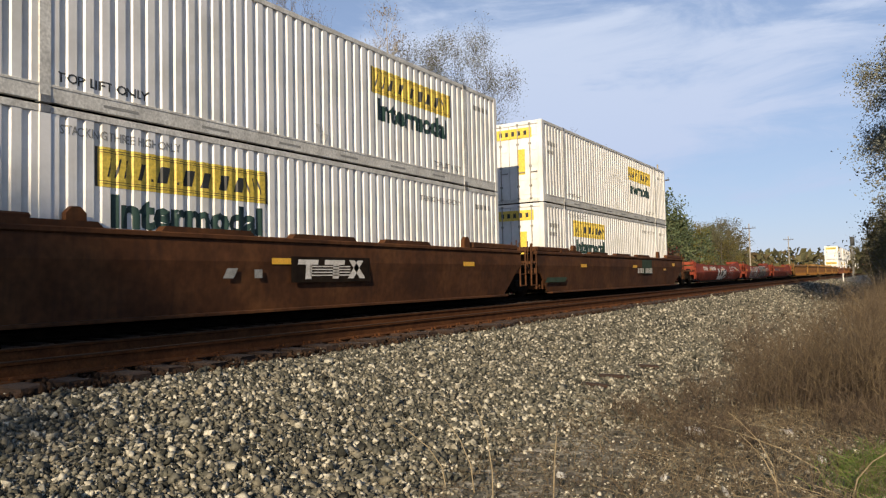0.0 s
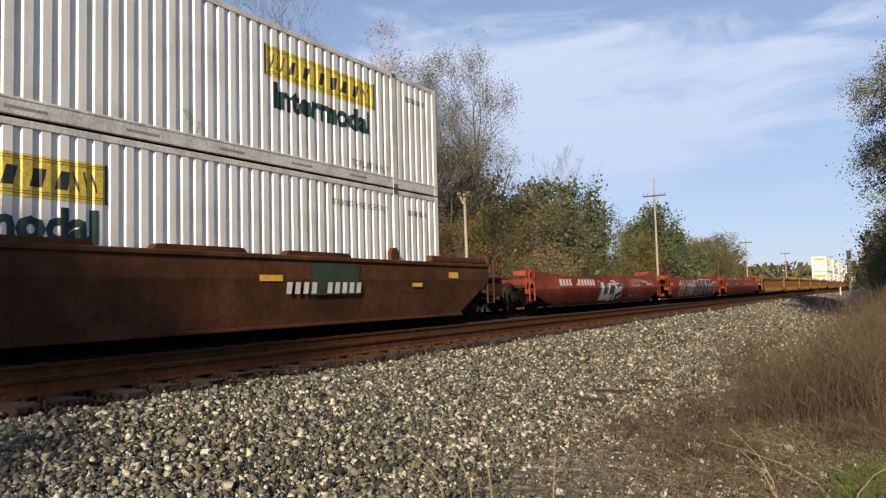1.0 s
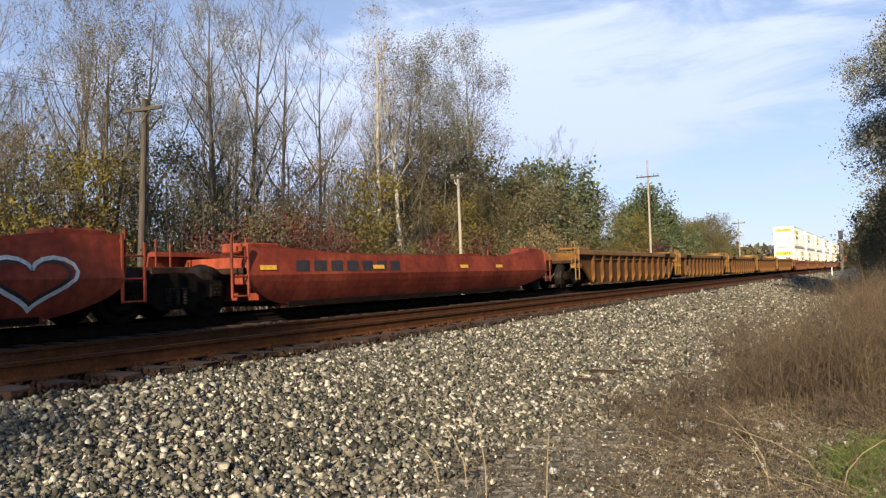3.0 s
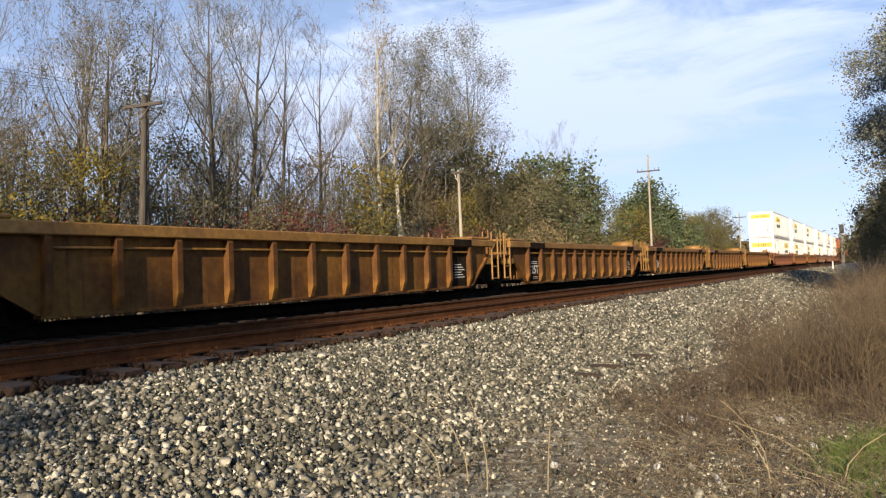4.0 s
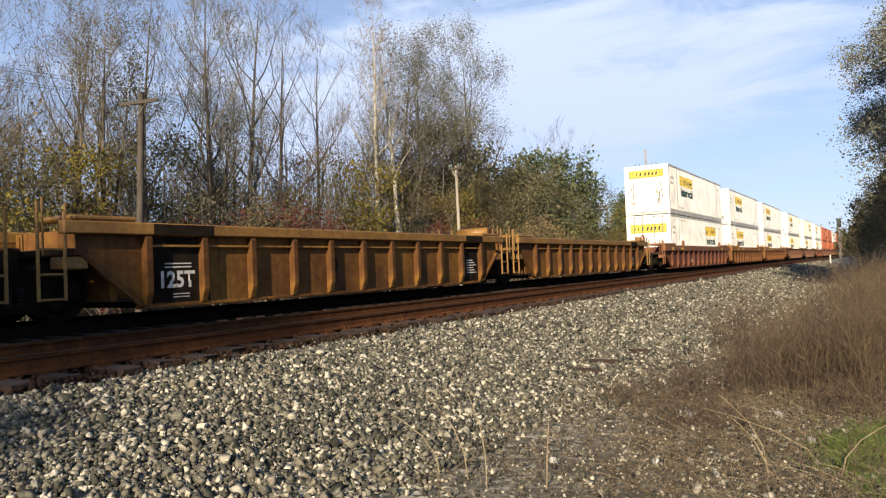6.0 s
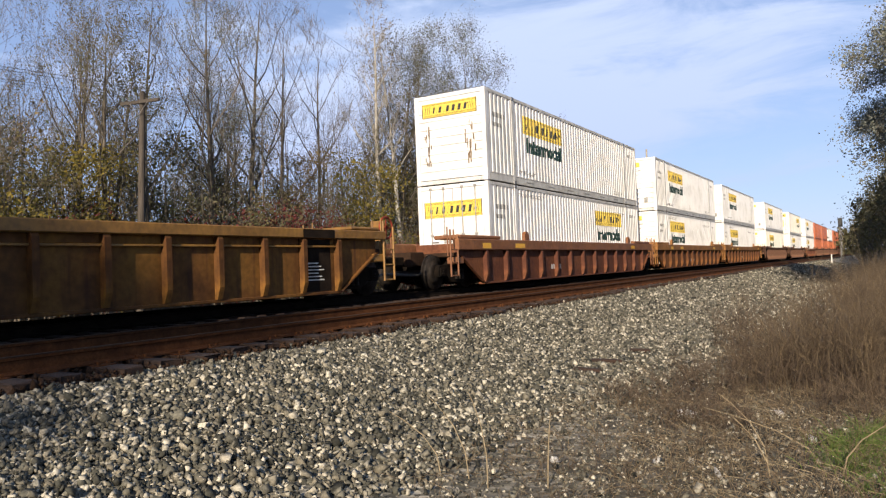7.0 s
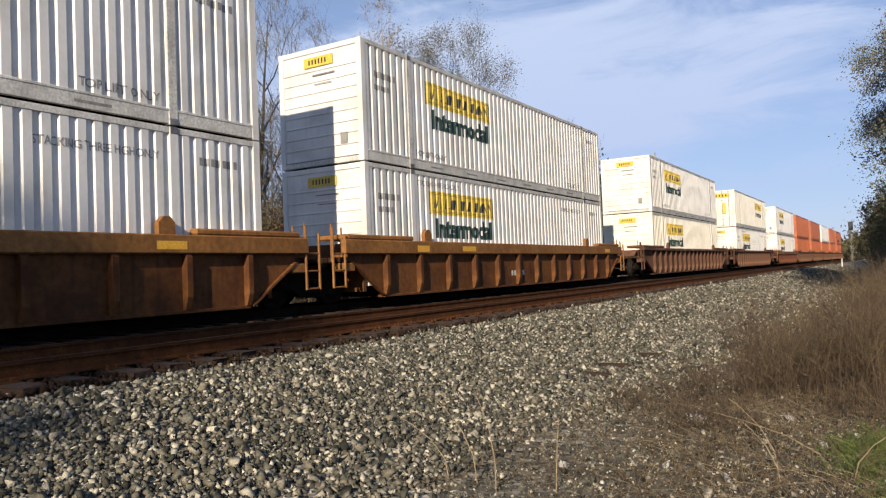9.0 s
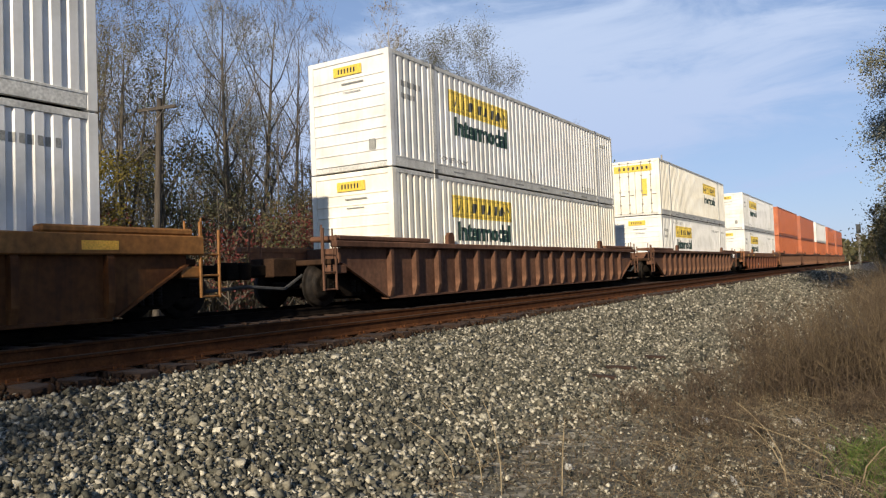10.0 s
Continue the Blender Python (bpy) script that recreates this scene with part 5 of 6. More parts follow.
def red_sheet(s, a, b, cut_a, cut_b):
    """Folded side sheet with raised ends and rounded lower corners, 4 cm thick."""
    bm = bmesh.new()
    n, m = 44, 8
    grids = []
    for inner in (0.0, 0.04):
        g = []
        for i in range(n + 1):
            y = a + (b - a) * (0.5 - 0.5 * math.cos(math.pi * i / n))
            lo, hi = red_low(y, a, b, cut_a, cut_b), red_top(y, a, b)
            zs = [lo + (RED_KNEE - lo) * k / 4 for k in range(5)] + [RED_KNEE + (hi - RED_KNEE) * k / 4 for k in range(1, 5)]
            g.append([bm.verts.new((s * (red_x(z) - inner), y, z)) for z in zs])
        grids.append(g)
        for i in range(n):
            for k in range(m):
                bm.faces.new((g[i][k], g[i + 1][k], g[i + 1][k + 1], g[i][k + 1]))
    p, q = grids
    for i in range(n):
        for k in (0, m):
            bm.faces.new((p[i][k], p[i + 1][k], q[i + 1][k], q[i][k]))
    for i in (0, n):
        for k in range(m):
            bm.faces.new((p[i][k], p[i][k + 1], q[i][k + 1], q[i][k]))
    bmesh.ops.recalc_face_normals(bm, faces=bm.faces)
    return bm


def red_lip(s, a, b):
    """Rolled edge along the top of a red car's side."""
    ys = [a + (b - a) * i / 40 for i in range(41)]
    outline = [(y, red_top(y, a, b) + 0.025) for y in ys] + [(y, red_top(y, a, b) - 0.07) for y in reversed(ys)]
    return extrude_yz(bmesh.new(), outline, *sorted((s * 1.16, s * 1.335)))


def on_red(bm, lift):
    """Lays flat shapes in y and z on the folded side of a red car."""
    for z in (0.35, 0.55, RED_KNEE):
        bmesh.ops.bisect_plane(bm, geom=bm.verts[:] + bm.edges[:] + bm.faces[:], plane_co=(0, 0, z), plane_no=(0, 0, 1))
    for v in bm.verts:
        v.co.x = red_x(v.co.z) + 0.005 + lift
    return bm


def well_car(kind, length, front, back, label, trucks, guides=()):
    """One well from joint to joint; front, back: 'joint' or 'coupler'."""
    K = KINDS[kind]
    car = empty("well_car")
    tagged(car, label, "freight car", "well cars of the train")
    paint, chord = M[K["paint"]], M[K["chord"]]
    inset = {"joint": 0.6, "coupler": 2.0 if kind in ("rust", "tawny") else 1.5}
    if kind == "red":
        inset = {"joint": 1.3, "coupler": 1.8}
    a, b = inset[front], length - inset[back]
    at_joint = {"ochre": 1.30, "rust": 1.45, "tawny": 1.45}.get(kind, 1.05)
    at_coupler = 1.9 if kind == "dark" else 1.6
    la, lb = a + (at_joint if front == "joint" else at_coupler), b - (at_joint if back == "joint" else at_coupler)
    top, low, half, ch = K["top"], K["low"], K["half"], K["chord_h"]
    mid = low + 0.62 * (top - low)
    pre = "%s_%.1f_%s_%s" % (kind, length, front, back)
    for s in (-1, 1):
        def sheet():
            if kind == "red":
                return red_sheet(s, a, b, 1.2 if front == "joint" else 2.6, 1.2 if back == "joint" else 2.6)
            bm = bmesh.new()
            if K["ribs"]:
                extrude_yz(bm, [(la, low), (lb, low), (b - 0.25, mid), (b - 0.25, top - ch), (a + 0.25, top - ch), (a + 0.25, mid)], s * half - 0.015, s * half + 0.015)
            else:
                # smooth sheet that leans in a little above and below
                ys = ((la, lb), (a + 0.3, b - 0.3), (a, b), (a, b))
                rows = []
                for (y0, y1), z, x in zip(ys, (low, mid - 0.15, mid + 0.05, top - ch), (half - 0.10, half - 0.03, half, half - 0.02)):
                    rows.append([bm.verts.new((s * x, y, z)) for y in (y0, y1)] + [bm.verts.new((s * (x - 0.04), y, z)) for y in (y1, y0)])
                for p, q in zip(rows, rows[1:]):
                    for i in range(4):
                        bm.faces.new((p[i], p[(i + 1) % 4], q[(i + 1) % 4], q[i]))
                bm.faces.new(rows[0])
                bm.faces.new(rows[-1])
                bmesh.ops.recalc_face_normals(bm, faces=bm.faces)
            return bm
        link_data("side_sheet", cached(pre + "sheet%d" % s, paint, sheet), None, car)
        xo = 1.50
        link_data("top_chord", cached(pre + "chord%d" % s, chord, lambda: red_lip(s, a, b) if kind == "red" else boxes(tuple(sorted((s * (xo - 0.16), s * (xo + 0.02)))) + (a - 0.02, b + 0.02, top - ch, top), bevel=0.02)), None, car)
        out = -0.26 if kind == "red" else 0.06
        link_data("bottom_sill", cached(pre + "sill%d" % s, paint, lambda: boxes(tuple(sorted((s * (half - 0.46 if kind == "red" else half - 0.16), s * (half + out)))) + (la + 0.05, lb - 0.05, low - 0.06, low), bevel=0.01)), None, car)
        if K["ribs"]:
            n = max(2, int((lb - la) / K["ribs"]))
            for i in range(n + 1):
                y = la + 0.12 + (lb - la - 0.24) * i / n
                def rib():
                    bm = bmesh.new()
                    w = 0.055
                    # a tapered stiffener, deepest under the chord
                    pts = [(half + 0.015, low), (half + 0.08, low), (half + 0.155, low + 0.22), (half + 0.155, top - ch - 0.05), (half + 0.12, top - ch), (half + 0.015, top - ch)]
                    extrude_xz(bm, [(s * x, z) for x, z in pts], -w, w)
                    return bm
                link_data("rib", cached(kind + "rib%d" % s, paint, rib), None, car, "", pose(0, y, 0))
            for y0, y1 in ((la, a + 0.28), (lb, b - 0.28)):
                def brace():
                    bm = bmesh.new()
                    d = 0.035
                    extrude_yz(bm, [(y0 - d, low), (y0 + d, low), (y1 + d, mid), (y1 - d, mid)], s * (half + 0.016), s * (half + 0.10))
                    return bm
                link_data("end_brace", cached(pre + "brace%d_%.1f" % (s, y0), paint, brace), None, car)
            # air pipe along the sheet under the chord
            if kind == "ochre":
                link_data("air_pipe", cached(pre + "pipe%d" % s, chord, lambda: tubes(((s * (half + 0.07), la + 0.2, top - ch - 0.17), (s * (half + 0.07), lb - 0.2, top - ch - 0.17), 0.022), sides=6)), None, car)
        elif kind == "brown":
            # raised covers along the top edge
            for i in range(4):
                y, h = 3.7 + 3.05 * i, 0.09
                def cover():
                    bm = bmesh.new()
                    return extrude_yz(bm, [(-1.02, top), (1.02, top), (0.92, top + h), (-0.92, top + h)], min(s * 1.32, s * 1.5), max(s * 1.32, s * 1.5))
                link_data("edge_cover", cached(pre + "cover%d" % s, chord, cover), None, car, "", pose(0, y, 0))
    link_data("well_floor", cached(pre + "floor", M["truck"], lambda: boxes((-1.30, 1.30, la + 0.2, lb - 0.2, low - 0.04, low + 0.06))), None, car)
    LID, LID_H = {"brown": (2.9, 0.17), "red": (0.9, 0.10), "ochre": (1.1, 0.09), "dark": (3.6, 0.12)}.get(kind, (2.6, 0.12))
    tip, lid_x, ext = (RED_END, 1.30, 1.25) if kind == "red" else (top, 1.46, 0.7)
    for y, d, style in ((a, 1, front), (b, -1, back)):
        y2 = y + d * (0.9 if style == "joint" else 2.2)
        y0, y1 = sorted((y, y2))
        link_data("end_platform", cached(pre + "deck%.1f" % y, M["platform"], lambda: boxes((-1.33, 1.33, y0, y1, mid - 0.02, mid + 0.10), (-0.35, 0.35, min(y, y - d * ext), max(y, y - d * ext), mid - 0.25, mid + 0.15), bevel=0.02)), None, car)
        link_data("bulkhead", cached(pre + "bulk%.1f" % y, paint, lambda: boxes((-1.30, 1.30, y2 - 0.05, y2 + 0.05, low + 0.1, top - 0.05))), None, car)
        if kind == "red":
            tip = RED_FRONT if d > 0 else RED_END
        hatch = y + d * 0.15
        link_data("end_cover", cached(pre + "ecov%.1f" % y, chord, lambda: boxes((0.6, lid_x, min(hatch, hatch + d * LID), max(hatch, hatch + d * LID), tip + 0.004 - (0.1 if kind == "red" else 0), tip + LID_H), bevel=0.03)), None, car)
        # grab irons, ladder and posts at the corners
        yy = y - d * 0.18
        stile = link_data("ladder", cached(pre + "stile%.1f" % y, chord, lambda: tubes(((1.46, yy - 0.20, 0.36), (1.46, yy - 0.20, top + 0.25), 0.028), sides=6)), None, car)
        link_data("stile", cached(pre + "stile_b%.1f" % y, chord, lambda: tubes(((1.46, yy + 0.20, 0.36), (1.46, yy + 0.20, top + 0.12), 0.028), sides=6)), None, stile)
        for z in (0.38, 0.74, 1.10):
            link_data("rung", cached(pre + "rung%.1f_%.1f" % (y, z), chord, lambda: tubes(((1.46, yy - 0.20, z), (1.46, yy + 0.20, z), 0.018), sides=6)), None, stile)
        for x, hh in ((1.25, 0.34), (-0.9, 0.36)):
            for q, (dy, hz) in enumerate(((0.0, 1.0), (0.35, 0.8))):
                link_data("handrail", cached(pre + "post%.1f_%.1f_%d" % (y, x, q), chord, lambda: tubes(((x, yy + d * dy, mid), (x, yy + d * dy, top + hh * hz), 0.02), sides=6)), None, car)
        link_data("jack_pad", cached(pre + "pad%.1f" % y, chord, lambda: boxes((1.10, 1.44, y - d * 0.0 + min(0, d * 0.4), y + max(0, d * 0.4), mid - 0.22, mid - 0.03), bevel=0.02)), None, car)
        if style == "coupler":
            yc = 0.0 if d > 0 else length
            link_data("coupler", cached(pre + "coupler%.1f" % y, M["truck"], lambda: boxes((-0.12, 0.12, min(yc, y), max(yc, y), 0.70, 0.95), (-0.22, 0.22, min(yc + d * 0.02, yc + d * 0.32), max(yc + d * 0.02, yc + d * 0.32), 0.64, 1.0), bevel=0.03)), None, car)
            link_data("brake_hose", cached(pre + "hose%.1f" % y, M["seal"], lambda: tubes(((0.5, y, 0.7), (0.45, y - d * 0.5, 0.42), 0.035), ((0.45, y - d * 0.5, 0.42), (0.4, yc, 0.5), 0.035), sides=6)), None, car)
    if kind == "ochre" and back == "coupler":
        def brake_wheel():
            bm = bmesh.new()
            ring = [Vector((0.0, 0.27 * math.cos(t), 0.27 * math.sin(t))) for t in [k * math.tau / 20 for k in range(20)]]
            for p, q in zip(ring, ring[1:] + ring[:1]):
                tube(bm, p, q, 0.028, sides=6)
            for p in ring[::5]:
                tube(bm, (0, 0, 0), p, 0.018, sides=5)
            tube(bm, (-0.08, 0, 0), (0.03, 0, 0), 0.06, sides=10)
            return bm
        post = link_data("brake_stand", cached(pre + "brake_stand", chord, lambda: boxes((0.72, 1.02, b + 0.45, b + 0.72, mid - 0.1, top + 0.30), bevel=0.03)), None, car, "yellow hand brake stand")
        link_data("brake_wheel", cached(pre + "brake_wheel", M["red"], brake_wheel), None, post, "red hand brake wheel", pose(1.12, b + 0.58, top + 0.12))
    if kind == "ochre" and front == "joint" == back:
        link_data("air_tank", cached(pre + "tank", chord, lambda: tubes(((0.2, length - 1.0, top + 0.12), (1.2, length - 1.0, top + 0.12), 0.17), sides=14)), None, car, "yellow air reservoir", None, True)
    for y in guides:
        def guide():
            return extrude_yz(bmesh.new(), [(-0.16, top - 0.02), (0.16, top - 0.02), (0.16, top + 0.2), (0.06, top + 0.3), (-0.06, top + 0.3), (-0.16, top + 0.2)], 1.36, 1.47)
        link_data("guide_bracket", cached(kind + "guide", chord, guide), None, car, "", pose(0, y, 0))
    for y in trucks:
        truck(car, y)
    return car


def decal(car, name, mat, bm, x=1.526, label=""):
    moved(bm, x)
    return part(name, bm, mat, car, label)


def bars(car, name, mat, rects, x, label=""):
    """Flat bars, each a part of its own."""
    for r in rects:
        decal(car, name, mat, plates(r), x, label)


UNITS = (  # kind, from, to, front, back, trucks
    ("brown", 2.0, 21.8, "joint", "joint", (0.0,)),
    ("brown", 21.8, 43.6, "joint", "coupler", (0.0, 19.5)),
    ("red", 43.6, 61.8, "coupler", "joint", (2.2,)),
    ("red", 61.8, 77.4, "joint", "joint", (0.0,)),
    ("red", 77.4, 94.6, "joint", "coupler", (0.0, 15.0)),
    ("ochre", 94.6, 112.2, "coupler", "joint", (2.3,)),
    ("ochre", 112.2, 128.1, "joint", "joint", (0.0,)),
    ("ochre", 128.1, 143.4, "joint", "joint", (0.0,)),
    ("ochre", 143.4, 158.9, "joint", "joint", (0.0,)),
    ("ochre", 158.9, 176.4, "joint", "coupler", (0.0, 15.2)),
    ("rust", 176.4, 198.9, "coupler", "joint", (2.7,)),
    ("tawny", 198.9, 218.4, "joint", "joint", (0.0,)),
    ("tawny", 218.4, 239.95, "joint", "coupler", (0.0, 18.8)),
    ("dark", 239.95, 263.5, "coupler", "coupler", (2.7, 20.9)),
    ("dark", 263.5, 287.1, "coupler", "coupler", (2.7, 20.9)),
    ("rust", 287.1, 308.4, "coupler", "joint", (2.7,)),
    ("dark", 308.4, 327.8, "joint", "joint", (0.0,)),
    ("dark", 327.8, 347.2, "joint", "joint", (0.0,)),
    ("dark", 347.2, 366.6, "joint", "joint", (0.0,)),
    ("dark", 366.6, 386.0, "joint", "joint", (0.0,)),
    ("dark", 386.0, 406.4, "joint", "joint", (0.0,)),
)
LOOKS = {"brown": "oxide-brown smooth-sided steel well car", "red": "faded red smooth-sided empty well car with spray paint",
         "ochre": "weathered yellow ribbed steel well car, empty", "rust": "rusty red-brown ribbed well car carrying two containers",
         "tawny": "tawny weathered ribbed well car carrying two containers",
         "dark": "dusky brown ribbed well car carrying two containers"}


def ribbon(bm, pts, width, x):
    """A flat sprayed stroke along points (y, z)."""
    prev = None
    for i, (y, z) in enumerate(pts):
        y0, z0 = pts[max(i - 1, 0)]
        y1, z1 = pts[min(i + 1, len(pts) - 1)]
        d = math.hypot(y1 - y0, z1 - z0) or 1
        ny, nz = -(z1 - z0) / d * width / 2, (y1 - y0) / d * width / 2
        a, b = bm.verts.new((x, y + ny, z + nz)), bm.verts.new((x, y - ny, z - nz))
        if prev:
            bm.faces.new((prev[1], b, a, prev[0]))
        prev = (a, b)


def polygon(*outlines):
    bm = bmesh.new()
    for o in outlines:
        bm.faces.new([bm.verts.new((0, y, z)) for y, z in o]).normal_update()
    bmesh.ops.triangulate(bm, faces=bm.faces)
    return bm


def sprayed(car, name, mat, bm, lift, label=""):
    return part(name, on_red(bm, lift), M[mat], car, label)


def stroke(car, mat, pts, width, lift, label="", name="graffiti_outline"):
    bm = bmesh.new()
    ribbon(bm, pts, width, 0.0)
    sprayed(car, name, mat, bm, lift, label)


def ellipse(cy, cz, ry, rz, n=24, lean=0.0, t0=0.0, t1=math.tau):
    return [(cy + ry * math.cos(t0 + (t1 - t0) * i / n) + lean * rz * math.sin(t0 + (t1 - t0) * i / n), cz + rz * math.sin(t0 + (t1 - t0) * i / n)) for i in range(n + 1)]


def stencils(car, rects, mat):
    for r in rects:
        sprayed(car, "lettering", mat, plates(r), 0.0, "stencilled bars")


def big_letters(car):
    """The sprayed letters L, C and P in grey-white with black shading."""
    sprayed(car, "graffiti_shade", "spray_dark", polygon([(8.72, 0.42), (8.70, 1.0), (8.78, 0.96), (8.98, 0.92), (9.0, 0.52), (9.2, 0.56), (9.22, 0.50)]), 0.002, "black sprayed shading")
    sprayed(car, "graffiti_shade", "spray_dark", polygon([(9.38, 0.92), (10.2, 0.92), (10.06, 0.24), (9.70, 0.22), (9.40, 0.40)]), 0.002, "black sprayed shading")
    sprayed(car, "graffiti_shade", "spray_dark", polygon([(10.30, 0.93), (10.97, 0.94), (11.24, 0.83), (11.12, 0.46), (10.56, 0.26), (10.22, 0.24)]), 0.002, "black sprayed shading")
    sprayed(car, "graffiti_fill", "spray", polygon([(8.36, 0.99), (8.70, 0.98), (8.72, 0.45), (9.20, 0.53), (9.21, 0.29), (8.31, 0.25), (8.37, 0.81)]), 0.006, "grey-white sprayed letter L")
    sprayed(car, "graffiti_fill", "spray", polygon([(9.31, 0.97), (10.69, 0.97), (10.73, 0.92), (10.37, 0.90), (9.54, 0.89), (9.41, 0.71), (9.44, 0.48), (9.57, 0.45), (9.91, 0.52), (9.95, 0.37), (9.67, 0.22), (9.25, 0.23), (9.17, 0.57), (9.23, 0.86)]), 0.006, "grey-white sprayed letter C")
    sprayed(car, "graffiti_fill", "spray", polygon([(10.09, 0.88), (10.35, 0.85), (10.36, 0.74), (10.97, 0.84), (10.99, 0.62), (10.29, 0.48), (10.25, 0.24), (10.02, 0.23)]), 0.006, "grey-white sprayed letter P")
    sprayed(car, "graffiti_fill", "spray", polygon([(10.60, 0.27), (10.56, 0.34), (11.08, 0.47), (11.10, 0.40)]), 0.006, "grey-white sprayed shape")
    sprayed(car, "graffiti_fill", "spray", polygon([(9.84, 1.0), (9.9, 1.06), (10.0, 1.1), (10.1, 1.04), (10.3, 1.02), (10.2, 0.985)]), 0.006, "grey-white sprayed cloud")
    stroke(car, "spray_dark", [(8.30, 0.22), (8.35, 0.6), (8.33, 1.02)], 0.045, 0.009, "black outline")
    stroke(car, "spray_dark", [(9.14, 0.50), (9.20, 0.85), (9.32, 1.02)], 0.05, 0.009, "black outline")
    stroke(car, "spray", [(8.27, 0.24), (8.30, 0.6), (8.28, 1.04), (8.1, 1.06), (8.08, 0.81), (8.27, 0.80)], 0.022, 0.007, "thin pale outline")
    stroke(car, "spray", [(10.99, 0.95), (11.26, 0.83), (11.14, 0.44)], 0.025, 0.007, "thin pale outline")
    stroke(car, "spray", [(8.98, 0.92), (9.0, 0.55), (9.12, 0.57), (9.18, 0.95)], 0.022, 0.007, "thin pale outline")
    stroke(car, "grey_mark", ellipse(9.68, 0.63, 0.13, 0.10, 14) + [(9.95, 0.70), (9.98, 0.62), (9.8, 0.6)], 0.022, 0.009, "thin grey outline")


def bubble_tag(car):
    """Outlined bubble letters with a fainter copy and a thin scrawl beside."""
    for i, y in enumerate((12.50, 12.86, 13.22, 13.56)):
        stroke(car, "spray", [(y, 0.83), (y + 0.02, 1.12)] + ellipse(y + 0.06, 0.98, 0.24, 0.14, 10, 0.0, 1.5, -1.5) + [(y, 0.83)], 0.026, 0.004, "thin white outline")
        stroke(car, "grey_mark", ellipse(y + 0.04 - 0.1 * (i % 2), 0.53, 0.22, 0.19, 14, 0.15), 0.02, 0.004, "faded outline")
    stroke(car, "spray", [(12.42, 1.12), (12.2, 0.80), (12.0, 0.44), (12.4, 0.40), (12.75, 0.36)], 0.022, 0.004, "thin white outline")
    for k in range(2):
        pts = [(14.0 + 0.018 * i, 1.10 - 0.0020 * i - 0.03 * k * (i > 70) + (0.07 if i % 4 < 2 else -0.05) * (0.7 + 0.3 * math.sin(i * 1.7 + k))) for i in range(60 + 55 * k)]
        stroke(car, "spray", pts, 0.018, 0.004 + 0.002 * k, "thin white sprayed scrawl")
    stroke(car, "spray", [(15.55, 1.16), (15.7, 0.92), (15.8, 1.14), (15.9, 0.84), (16.0, 1.05), (16.1, 0.80), (16.15, 0.95)], 0.022, 0.004, "thin white sprayed scrawl")


